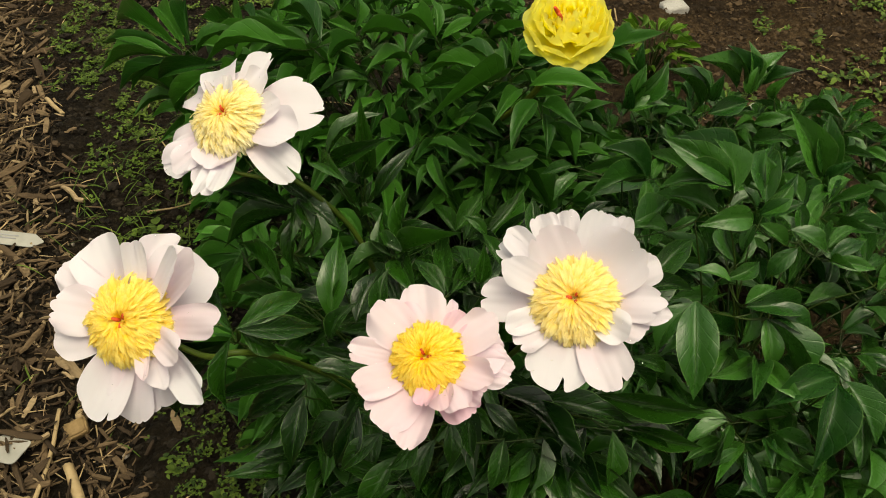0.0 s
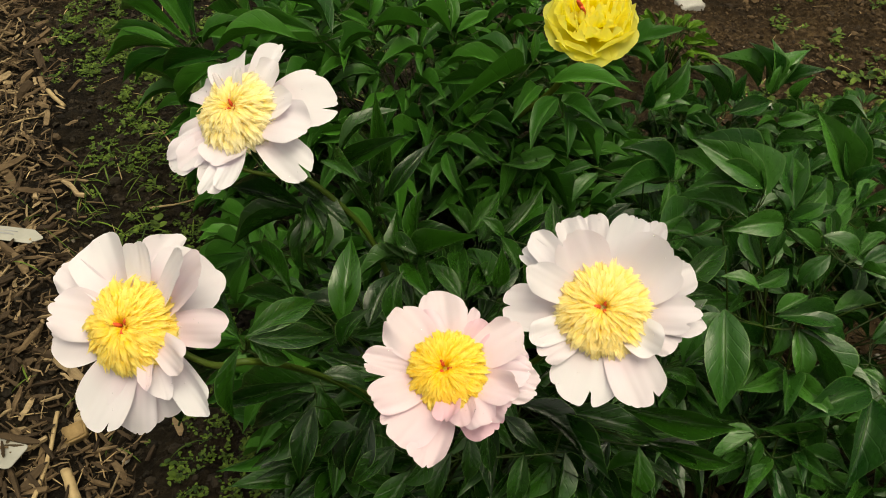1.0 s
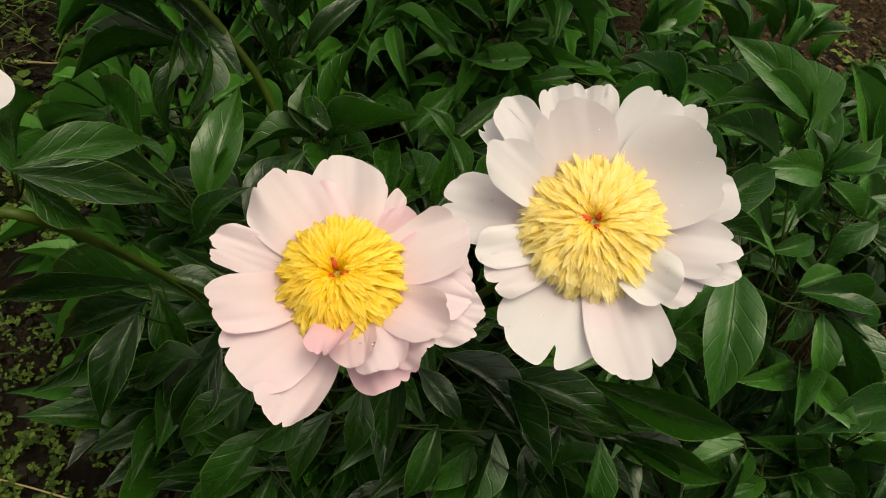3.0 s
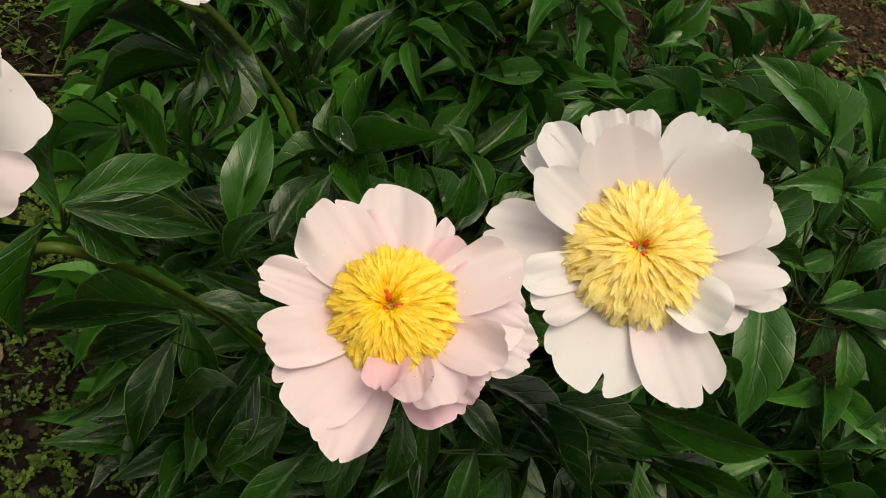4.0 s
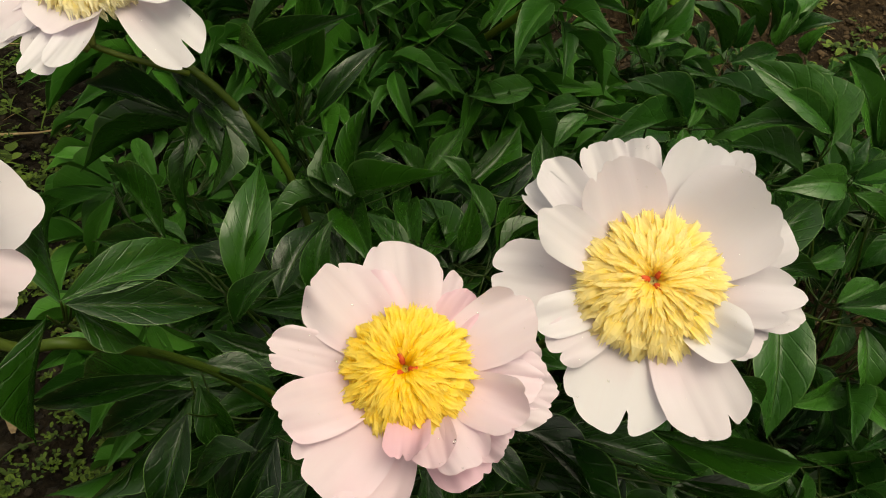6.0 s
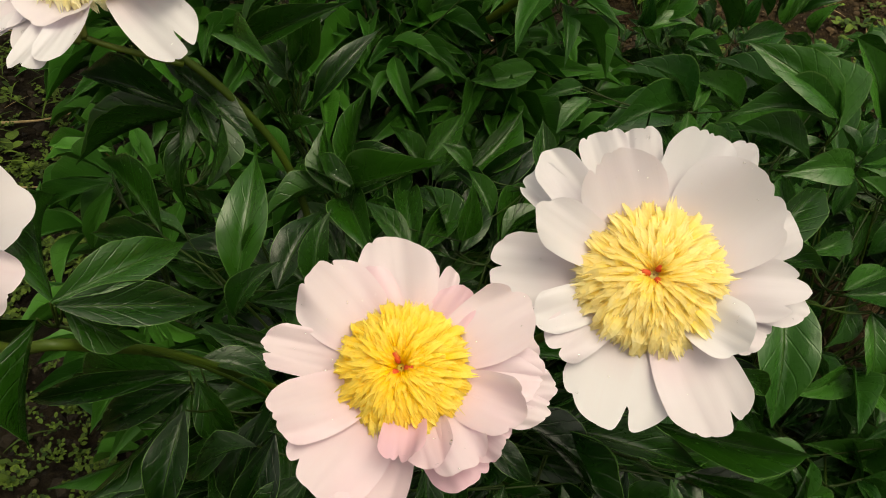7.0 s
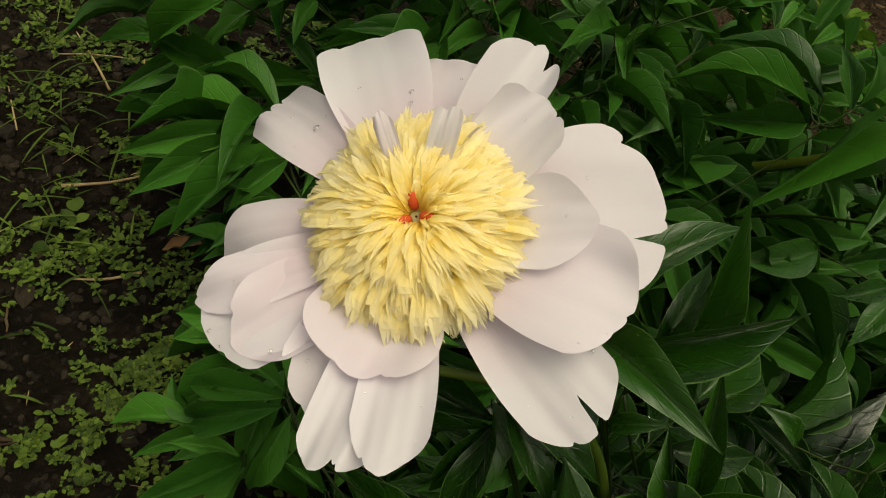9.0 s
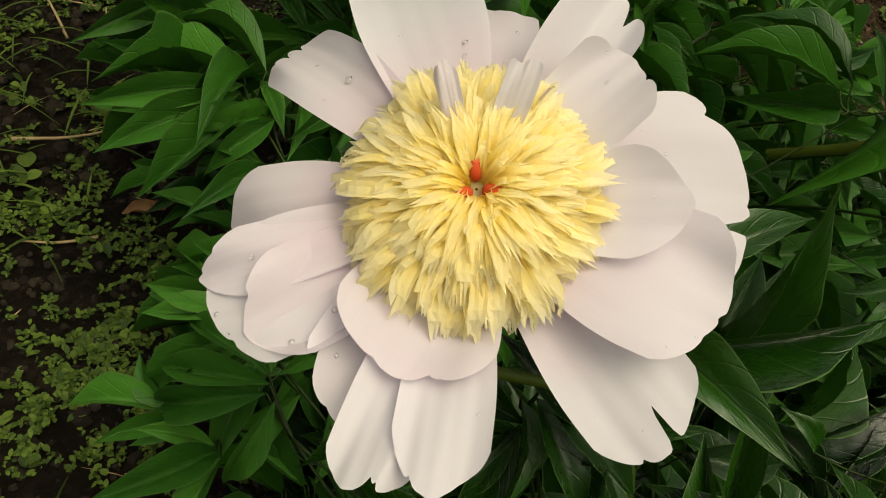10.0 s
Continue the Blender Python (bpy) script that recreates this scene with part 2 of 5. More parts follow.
PEBBLE = plain("small pebble", (0.09, 0.07, 0.055), (0.32, 0.28, 0.24), 90.0, 0.8, 0.4, 0.001)
TAG = plain("white plastic", (0.22, 0.215, 0.19), (0.34, 0.33, 0.30), 25.0, 0.4, 0.1, 0.0005, "object", 0.1)
INK = plain("grey ink", (0.2, 0.2, 0.22), (0.32, 0.32, 0.34), 60.0, 0.6, 0.1, 0.0003, "object", 0.1)

# ---- builders ----
WORLD = {}
RNG = random.Random(11)


def adopt(ob, parent, m):
    """Puts ob at the world pose m under parent."""
    WORLD[ob] = m
    if parent is None:
        ob.matrix_basis = m
    else:
        ob.parent = parent
        ob.matrix_basis = WORLD[parent].inverted() @ m
    return ob


def mesh_of(name, bm, mat, smooth=True):
    me = bpy.data.meshes.new(name)
    bm.to_mesh(me)
    bm.free()
    me.materials.append(mat)
    if smooth:
        me.polygons.foreach_set("use_smooth", [True] * len(me.polygons))
    return me


def part(name, bm, mat, parent, label="", smooth=True):
    ob = new(name, mesh_of(name, bm, mat, smooth))
    adopt(ob, parent, Matrix())
    return tagged(ob, label)


def thing(name, at, label, category, group="", kind=""):
    ob = new(name)
    ob.empty_display_size = 0.02
    adopt(ob, None, Matrix.Translation(at))
    return tagged(ob, label, category, group, kind)


def smooth_path(points, steps=6):
    p = [Vector(q) for q in points]
    p = [p[0] * 2 - p[1], *p, p[-1] * 2 - p[-2]]
    out = []
    for i in range(1, len(p) - 2):
        a, b, c, d = p[i - 1:i + 3]
        for s in range(steps):
            t = s / steps
            out.append(0.5 * (2 * b + (c - a) * t + (2 * a - 5 * b + 4 * c - d) * t * t + (3 * b - a - 3 * c + d) * t ** 3))
    return out + [p[-2]]


def tube(bm, points, r0, r1, sides=7, steps=6):
    """A tapered, smoothly bent tube."""
    path = smooth_path(points, steps) if steps else [Vector(q) for q in points]
    rings, n = [], len(path)
    ref = Vector((0.3, 0.7, 0.2))
    for i, p in enumerate(path):
        d = (path[min(i + 1, n - 1)] - path[max(i - 1, 0)]).normalized()
        u = d.cross(ref).normalized()
        v = d.cross(u)
        r = r0 + (r1 - r0) * i / (n - 1)
        rings.append([bm.verts.new(p + r * (math.cos(2 * math.pi * k / sides) * u + math.sin(2 * math.pi * k / sides) * v)) for k in range(sides)])
    for a, b in zip(rings, rings[1:]):
        for k in range(sides):
            bm.faces.new((a[k], a[(k + 1) % sides], b[(k + 1) % sides], b[k]))
    bm.faces.new(rings[-1])
    bm.faces.new(rings[0][::-1])


def sheet(bm, nu, nv, place, layer):
    """A curved sheet: place(u, v) for v along 0..1 and u across -1..1, with that as its UV."""
    grid = [[bm.verts.new(place(-1 + 2 * i / nu, j / nv)) for i in range(nu + 1)] for j in range(nv + 1)]
    for j in range(nv):
        for i in range(nu):
            f = bm.faces.new((grid[j][i], grid[j][i + 1], grid[j + 1][i + 1], grid[j + 1][i]))
            for lp, (a, b) in zip(f.loops, ((i, j), (i + 1, j), (i + 1, j + 1), (i, j + 1))):
                lp[layer].uv = (a / nu, b / nv)


def leaflet_mesh(name, mat, shape, fold, arch, droop, twist, seed, bend=0.0, lobe=0.0, puff=0.02):
    """A leaflet one unit long and one wide, folded along its midrib; shape: exponents of its outline."""
    bm = bmesh.new()
    lay = bm.loops.layers.uv.new("UVMap")
    p, q = shape
    peak = (p / (p + q)) ** p * (q / (p + q)) ** q

    def place(u, v):
        t = min(max(v, 0.0), 1.0)
        half = 0.5 * max(0.012, (t ** p) * ((1 - t) ** q) / peak)
        half += 0.010 * math.sin(13 * t + seed) * math.sin(math.pi * t)
        push = 0.0
        if lobe and u * math.cos(9 * seed) > 0:
            # a side lobe that ends in a forward tooth
            saw = min(1.0, max(0.0, (t - 0.12) / 0.36)) if t < 0.5 else max(0.0, 1 - (t - 0.5) / 0.07)
            half *= 1 + lobe * saw
            push = 0.10 * lobe * saw * abs(u)
        x = u * half
        z = arch * math.sin(math.pi * t) - droop * t * t + fold * abs(u) * half
        z += 0.014 * math.sin(8 * t + 2.5 * u + seed) * abs(u) * math.sin(math.pi * t) + twist * u * half * (t - 0.4)
        z += puff * math.sin(math.pi * min(1.0, abs(u) * 1.05)) * math.sin(math.pi * min(1.0, t * 1.1)) + 0.005 * math.sin(21 * (t - 0.2 * abs(u)) + seed) * abs(u) + 0.006 * math.sin(33 * t + 2 * seed + u) * abs(u)
        return x + bend * math.sin(math.pi * t) * (0.6 + 0.4 * t), t + push, z

    sheet(bm, 8, 18, place, lay)
    return mesh_of(name, bm, mat)


def leaflet_set(name, mat, shapes, count, seed, lobe=0.0):
    r = random.Random(seed)
    return [leaflet_mesh(name, mat, shapes[i % len(shapes)], r.uniform(0.25, 0.75), r.uniform(0.03, 0.15), r.uniform(-0.02, 0.10), r.uniform(-0.3, 0.3), r.uniform(0, 6), r.uniform(-0.25, 0.25), lobe if i % 4 == 0 else 0.0, r.uniform(0.012, 0.034)) for i in range(count)]


SET_A = leaflet_set("leaflet", LEAF_A, [(1.0, 1.4), (1.15, 1.7), (1.0, 1.5)], 14, 1)
SET_B = leaflet_set("leaflet", LEAF_B, [(1.05, 1.5), (0.95, 1.4), (1.1, 1.6)], 12, 2, 0.45)
SET_C = leaflet_set("leaflet", LEAF_C, [(0.9, 1.3), (1.0, 1.5), (0.85, 1.2)], 12, 3)
SET_L = leaflet_set("leaflet", LEAF_L, [(1.0, 1.4), (0.95, 1.3)], 10, 5)
SET_Y = leaflet_set("leaflet", LEAF_Y, [(0.7, 0.8)], 4, 4)


SLIM_A, SLIM_B, SLIM_C = 0.36, 0.265, 0.42


def leaflet(parent, meshes, base, tip, width, roll=None):
    """One leaflet from its base to its tip, its upper face turned to the sky."""
    base, tip = Vector(base), Vector(tip)
    y = tip - base
    size = y.length
    y.normalize()
    up = Vector((0.0, -0.45, 1.0))
    z = up - y * up.dot(y)
    z.normalize()
    a = RNG.gauss(0, 0.34) if roll is None else roll
    x = y.cross(z)
    x, z = x * math.cos(a) + z * math.sin(a), z * math.cos(a) - x * math.sin(a)
    m = Matrix((x * width, y * size, z * size)).transposed().to_4x4()
    m.translation = base
    return adopt(new("leaflet", RNG.choice(meshes)), parent, m)


SLIM = {id(SET_A): SLIM_A, id(SET_B): SLIM_B, id(SET_C): SLIM_C, id(SET_Y): 0.4, id(SET_L): 0.28}


def leaf(plant, meshes, rows, root, r=0.0012):
    """A divided leaf: rows of base, tip and width in millimetres, on one stalk from the plant's root."""
    rows = [[v / 1000 for v in q] for q in rows]
    hub = sum((Vector(q[:3]) for q in rows), Vector()) / len(rows)
    low = min(q[2] for q in rows)
    hub.z = min(hub.z, low + 0.03) - 0.012
    root = Vector(root)
    bm = bmesh.new()
    mid = root.lerp(hub, 0.55) + Vector((0, 0, 0.05))
    tube(bm, (root, mid, hub), r * 1.3, r * 0.8)
    for q in rows:
        b, t = Vector(q[:3]), Vector(q[3:6])
        if (b - hub).length > 0.006:
            tube(bm, (hub, hub.lerp(b, 0.5) - Vector((0, 0, 0.003)), b), r * 0.7, r * 0.5, 5, 3)
    stalk = part("leaf", bm, PETIOLE, plant)
    for q in rows:
        long = (Vector(q[3:6]) - Vector(q[:3])).length
        leaflet(stalk, meshes, q[:3], q[3:6], min(q[6], SLIM[id(meshes)] * long))
    return stalk


def wild_leaf(plant, meshes, root, at, heading, size, lean, groups=3):
    """A divided leaf grown by rule, for the lower storeys of a plant."""
    rows = []
    at = Vector(at)
    for g in range(groups):
        a = heading + (g - (groups - 1) / 2) * 0.85 + RNG.gauss(0, 0.12)
        d = Vector((math.cos(a), math.sin(a), RNG.uniform(-0.35, 0.25) + lean))
        fork = at + d * size * (0.35 + 0.25 * (g == groups // 2))
        for k in (-1, 0, 1):
            b = a + k * RNG.uniform(0.5, 0.8)
            e = Vector((math.cos(b), math.sin(b), RNG.uniform(-0.55, 0.3) + lean))
            n = size * RNG.uniform(0.75, 1.1) * (1.0 if k == 0 else 0.82)
            tip = fork + e.normalized() * n
            rows.append([v * 1000 for v in (*(fork + e * 0.006), *tip, n * RNG.uniform(0.25, 0.34))])
    return leaf(plant, meshes, rows, root)


def petal_mesh(r, h, w, seed, aside=0.0, cuts=(), point=0.0, cup=None, bow=0.0, ruffle=1.0, start=0.006, swell=None):
    """A petal in its flower's frame, along +x: from the base out to radius r and height h, w broad.
    aside: how far its middle swings to the side; cuts: notches as place across -1..1, depth and breadth; point: how much its end narrows; cup: how much its sides rise; bow: how much its middle rises."""
    rnd = random.Random(seed)
    bm = bmesh.new()
    lay = bm.loops.layers.uv.new("UVMap")
    k1 = rnd.uniform(0.08, 0.3) if cup is None else cup
    ph, ph2, full = rnd.uniform(0, 6), rnd.uniform(0, 6), rnd.uniform(0.85, 1.1)
    if h >= 0:
        ctrl = (0.58 * r, 0.30 * h - 0.07 * r + bow)
    else:
        ctrl = (0.62 * r, 0.15 * h + 0.03 * r + bow)
    ctrl = swell or ctrl
    nicks = [(rnd.uniform(-0.8, 0.8), rnd.uniform(0.008, 0.028) * ruffle, rnd.uniform(0.03, 0.09)) for _ in range(rnd.randint(0, 3))]
    nicks += list(cuts)

    def place(u, v):
        end = 1.0 - 0.5 * w / max(r, 0.8 * w) * (full * (1 - math.sqrt(1 - 0.97 * u * u)) + point * abs(u) ** 1.3)
        for c, depth, broad in nicks:
            end -= depth * math.exp(-(abs(u - c) / broad) ** 1.2)
        end += ruffle * (0.012 * math.sin(3.4 * u + ph) + 0.003 * math.sin(8 * u + ph2) + 0.0008 * math.sin(27 * u + ph))
        t = v * end
        half = 0.5 * w * (0.30 + 0.70 * math.sin(min(1.0, t / 0.68) * math.pi / 2) ** 1.15)
        half *= 1.0 - 0.06 * max(0.0, (t - 0.75) / 0.25) ** 2
        x = (1 - t) ** 2 * start + 2 * t * (1 - t) * ctrl[0] + t * t * r
        z = 2 * t * (1 - t) * ctrl[1] + t * t * h
        z += k1 * half * u * u * (0.5 + 0.5 * t)
        z += ruffle * t * (0.0020 * math.sin(2.6 * u + 4 * t + ph) + 0.0006 * math.sin(5.5 * u + ph2 + 2 * t) + 0.00012 * math.sin(16 * u + 2 * ph))
        z += ruffle * (0.0022 * math.sin(3.7 * u + ph2 + 4 * t) + 0.0005 * math.sin(9 * u + ph)) * t ** 3 * (0.25 + abs(u)) - 0.0018 * max(0.0, t - 0.8) * 5 * (1 - k1)
        return x, u * half + aside * t * (1.6 - 0.6 * t), z

    sheet(bm, 40, 18, place, lay)
    return bm


def strap(theta, reach, rnd):
    """A strap of a tuft in the x-z plane, as a list of rows of points: out of the inner filler dome and over the tuft's
    dome, with a torn end. One unit is the dome's radius.
    """
    foot = max(0.13, theta - rnd.uniform(0.2, 0.42))
    root = Vector((math.sin(foot), 0, math.cos(foot))) * 0.6
    tip = Vector((math.sin(theta), 0, math.cos(theta))) * reach
    mid = foot + (theta - foot) * rnd.uniform(0.1, 0.4)
    ctrl = Vector((math.sin(mid), 0, math.cos(mid))) * reach * rnd.uniform(0.92, 1.06)
    wide = rnd.uniform(0.06, 0.17) * min(1.0, 0.6 + 0.4 * theta)
    twist, lean = rnd.uniform(-0.7, 0.7), rnd.uniform(-0.13, 0.13)
    bend = rnd.uniform(0.0, 0.9)
    n, rows = 6, []
    across = (-1.0, -0.5, 0.0, 0.5, 1.0)
    teeth = [rnd.uniform(-0.05, 0.1) if k % 2 else rnd.uniform(0.6, 1.5) for k in range(5)]
    if rnd.random() < 0.4:
        teeth = [rnd.uniform(0.6, 1.5) if k % 2 else rnd.uniform(-0.2, 0.3) for k in range(5)]
    for j in range(n + 1):
        t = j / n
        c = root * (1 - t) ** 2 + ctrl * 2 * t * (1 - t) + tip * t * t
        d = ((ctrl - root) * (1 - t) + (tip - ctrl) * t).normalized()
        side = Vector((0, 1, 0))
        out = d.cross(side)
        turn = twist * t
        side, out = side * math.cos(turn) + out * math.sin(turn), out * math.cos(turn) - side * math.sin(turn)
        c = c + Vector((0, lean * t * t, 0))
        h = 0.5 * wide * (0.55 + 0.45 * math.sin(min(1.0, t / 0.75) * 1.57)) * (1.0 - 0.4 * max(0.0, t - 0.75) / 0.25)
        row = []
        for k, q in enumerate(across):
            p = c + side * h * q + out * h * bend * q * q + out * h * 0.14 * math.sin(3.1 * k + 4 * t)
            if j == n:
                p += d * wide * (teeth[k] - 0.5 * q * q) - side * h * q * 0.3 + out * wide * 0.3 * (teeth[k] - 0.4)
            row.append(p)
        rows.append(row)
    return rows


def strap_into(bm, lay, rows, m, out=1.0):
    grid = [[bm.verts.new(m @ p) for p in row] for row in rows]
    n = len(rows) - 1
    for j in range(n):
        for k in range(4):
            f = bm.faces.new((grid[j][k], grid[j][k + 1], grid[j + 1][k + 1], grid[j + 1][k]))
            for lp, v in zip(f.loops, (j, j, j + 1, j + 1)):
                lp[lay].uv = (out, v / n)


def dome_pose(radius, height, turn):
    return Matrix.Translation((0, 0, 0.003)) @ Matrix.Rotation(turn, 4, "Z") @ Matrix.Diagonal((radius, radius, height, 1))


def tuft_places(count, rnd, low=1.66):
    """Polar angle, turn and shell of each strap of a domed tuft."""
    out = []
    for i in range(count):
        f = (i + 0.5) / count
        theta = 0.24 + (low - 0.24) * f ** 0.62 + rnd.gauss(0, 0.05)
        shell = (1.0, 0.96, 0.92, 0.985, 0.89)[i % 5] * rnd.uniform(0.93, 1.06) * (1.0 + (rnd.uniform(-0.05, 0.17) if theta > 1.1 else 0.0))
        out.append((max(0.2, theta), i * 2.39996 + rnd.gauss(0, 0.2), shell * min(1.0, 0.78 + 0.4 * theta)))
    return out


def frame_of(centre, axis):
    z = Vector(axis).normalized()
    x = (Vector((1, 0, 0)) - z * z.x).normalized()
    m = Matrix((x, z.cross(x), z)).transposed().to_4x4()
    m.translation = centre
    return m


DEWY = []


def flower(plant, centre, axis, petals, mat, yolk, radius, height, count, label, seed, singly=0, wet=5, ruffle=1.2):
    """An open peony flower: guard petals given as angle, reach, height and width in millimetres (and more of their shape) round a tuft of straps."""
    rnd = random.Random(seed)
    m = frame_of(centre, axis)
    bm = bmesh.new()
    bmesh.ops.create_uvsphere(bm, u_segments=14, v_segments=8, radius=0.011, matrix=m @ Matrix.Translation((0, 0, -0.006)) @ Matrix.Diagonal((1, 1, 0.7, 1)))
    for k in range(5):
        a = k * 1.2566
        tube(bm, [m @ Vector((0.006 * math.cos(a), 0.006 * math.sin(a), -0.01)), m @ Vector((0.016 * math.cos(a), 0.016 * math.sin(a), -0.010)), m @ Vector((0.026 * math.cos(a), 0.026 * math.sin(a), -0.009))], 0.005, 0.0006, 6, 3)
    head = part("flower", bm, STEM, plant, label)
    for i, (angle, reach, high, wide, *more) in enumerate(petals):
        shape = {"ruffle": ruffle, **(more[0] if more else {})}
        tint = shape.pop("tint", mat)
        for key in ("aside", "bow", "start"):
            if key in shape:
                shape[key] /= 1000
        me = mesh_of("petal", petal_mesh(reach / 1000, high / 1000, wide / 1000, seed * 50 + i, **shape), tint)
        q = m @ Matrix.Rotation(radians(angle), 4, "Z") @ Matrix.Translation((0, 0, 0.0004 * (i % 5)))
        adopt(new("petal", me), head, q)
        if wet and reach > 40:
            DEWY.append((me, q, wet))
    places = tuft_places(count, rnd)
    if singly:
        # alike straps share their meshes, by how far they lean from the flower's axis
        kinds = {}
        for theta, turn, shell in places[::max(1, count // singly)]:
            key = round(theta / 0.2)
            if key not in kinds:
                kinds[key] = []
                for _ in range(7):
                    bm = bmesh.new()
                    strap_into(bm, bm.loops.layers.uv.new("UVMap"), strap(0.2 * key, 1.0, rnd), Matrix(), 0.2 * key / 1.66)
                    kinds[key].append(mesh_of("staminode", bm, yolk, False))
            adopt(new("staminode", rnd.choice(kinds[key])), head, m @ dome_pose(radius * shell, height * shell, turn))
        places = [q for i, q in enumerate(places) if i % max(1, count // singly)]
    bm = bmesh.new()
    lay = bm.loops.layers.uv.new("UVMap")
    # filler dome for the straps' packed feet, added to keep the gaps bright
    rings = [[bm.verts.new(Vector((k * radius * math.sin(th) * math.cos(a * 0.2618), k * radius * math.sin(th) * math.sin(a * 0.2618), 0.003 + k * height * math.cos(th)))) for a in range(24) for k in (rnd.uniform(0.82, 0.87) if th > 0.2 else 0.52,)] for th in (0.02, 0.16, 0.3, 0.6, 0.9, 1.2, 1.45, 1.65)]
    for p, q in zip(rings, rings[1:]):
        for a in range(24):
            f = bm.faces.new((p[a], q[a], q[(a + 1) % 24], p[(a + 1) % 24]))
            for lp in f.loops:
                lp[lay].uv = (0.5, 0.6)
    for theta, turn, shell in places:
        strap_into(bm, lay, strap(theta, 1.0, rnd), dome_pose(radius * shell, height * shell, turn), theta / 1.66)
    ob = new("staminode_tuft", mesh_of("staminode_tuft", bm, yolk, False))
    adopt(ob, head, m)
    tagged(ob, "dense tuft of torn yellow straps", kind="stuff")
    for k in range(3):
        a = k * 2.1 + seed
        bm = bmesh.new()
        p = [Vector((0.003 * math.cos(a), 0.003 * math.sin(a), 0.002)), Vector((0.005 * math.cos(a), 0.005 * math.sin(a), 0.012)), Vector((0.0035 * math.cos(a), 0.0035 * math.sin(a), 0.019)), Vector((0.007 * math.cos(a), 0.007 * math.sin(a), 0.022))]
        tube(bm, [m @ Vector((q.x, q.y, q.z * height / 0.025)) for q in p], 0.0028, 0.0014, 8, 4)
        part("carpel", bm, CARPEL, head, "red carpel with a curled stigma")
    return head


def stem(plant, points, r0, r1):
    bm = bmesh.new()
    tube(bm, points, r0, r1, 9, 8)
    return part("stem", bm, STEM, plant)


# ---- ground ----
def ease(a, b, v):
    t = min(1.0, max(0.0, (v - a) / (b - a)))
    return t * t * (3 - 2 * t)


def ground_height(x, y):
    z = 0.07 * ease(-0.35, -0.7, x) - 0.045 * ease(0.4, 0.9, x)
    p = Vector((x, y, 0.0))
    if abs(x) < 3 and abs(y - 1) < 3:
        z += 0.012 * noise.fractal(p * 5, 1.0, 2.0, 4) + 0.010 * noise.fractal(p * 34, 0.6, 2.1, 4)
    return z


def axis_steps(lo, hi, step):
    far = [60, 30, 15, 8, 4.5, 2.5]
    n = int((hi - lo) / step)
    return [lo - f for f in far] + [lo + i * step for i in range(n + 1)] + [hi + f for f in far[::-1]]


xs, ys = axis_steps(-1.35, 1.5, 0.008), axis_steps(0.2, 2.5, 0.008)
verts = [(x, y, ground_height(x, y)) for y in ys for x in xs]
w = len(xs)
faces = [(j * w + i, j * w + i + 1, (j + 1) * w + i + 1, (j + 1) * w + i) for j in range(len(ys) - 1) for i in range(w - 1)]
me = bpy.data.meshes.new("ground")
me.from_pydata(verts, [], faces)
me.polygons.foreach_set("use_smooth", [True] * len(me.polygons))
me.materials.append(SOIL)
ground = new("ground", me)
WORLD[ground] = Matrix()
tagged(ground, "dark patched garden soil with crumbs and clods", "ground", kind="structure")

# ---- peony with white and pink flowers ----
ROOT_A = (0.03, 0.66, 0.0)
peony = thing("peony_plant", ROOT_A, "peony with white yellow-centred flowers and dark glossy leaves", "flowering plant")
A_LEFT = [
    (-149, 526, 462, -201, 655, 421, 24),
    (-131, 493, 506, -82, 553, 488, 22),
    (-129, 492, 505, -63, 519, 476, 21),
    (-134, 484, 506, -143, 450, 452, 16),
    (-149, 516, 462, -228, 526, 330, 24),
    (-130, 499, 496, -101, 501, 464, 15)]
A_LOW = [
    (-109, 576, 331, -227, 575, 289, 18),
    (-109, 578, 323, -203, 594, 264, 28),
    (-102, 551, 344, -164, 492, 307, 25),
    (-103, 571, 331, -76, 553, 272, 28),
    (-104, 582, 334, -52, 580, 315, 24),
    (-98, 526, 365, -112, 474, 316, 25),
    (-111, 584, 303, -186, 574, 254, 25),
    (-74, 551, 302, -120, 536, 262, 24),
    (-61, 560, 309, -80, 517, 236, 24)]
A_BACK = [
    (-125, 738, 416, -222, 789, 405, 25),
    (-127, 736, 414, -214, 727, 374, 23),
    (-124, 743, 405, -148, 723, 363, 16),
    (-124, 741, 407, -135, 707, 347, 19),
    (-99, 716, 432, -108, 681, 394, 26),
    (-105, 737, 425, -146, 762, 446, 22)]
A_MID = [
    (-136, 659, 371, -193, 728, 379, 20),
    (-81, 616, 371, -75, 698, 423, 32),
    (-77, 630, 387, -61, 655, 407, 16),
    (-81, 598, 361, -50, 623, 392, 19),
    (-120, 668, 333, -219, 722, 305, 21),
    (-132, 694, 334, -189, 715, 325, 21),
    (-58, 638, 342, -31, 703, 363, 27)]
LEAVES_A = (A_LEFT, A_LOW, A_BACK, A_MID)
A_MID2 = [
    (-14, 730, 352, 61, 709, 408, 27),
    (-14, 726, 351, 12, 649, 360, 34),
    (-19, 727, 353, -79, 700, 347, 22),
    (-22, 711, 369, -32, 757, 399, 16),
    (-10, 726, 364, -2, 789, 413, 16),
    (-31, 645, 336, -22, 685, 380, 22),
    (-15, 673, 332, -31, 706, 352, 30),
    (-7, 712, 372, -53, 740, 373, 23)]
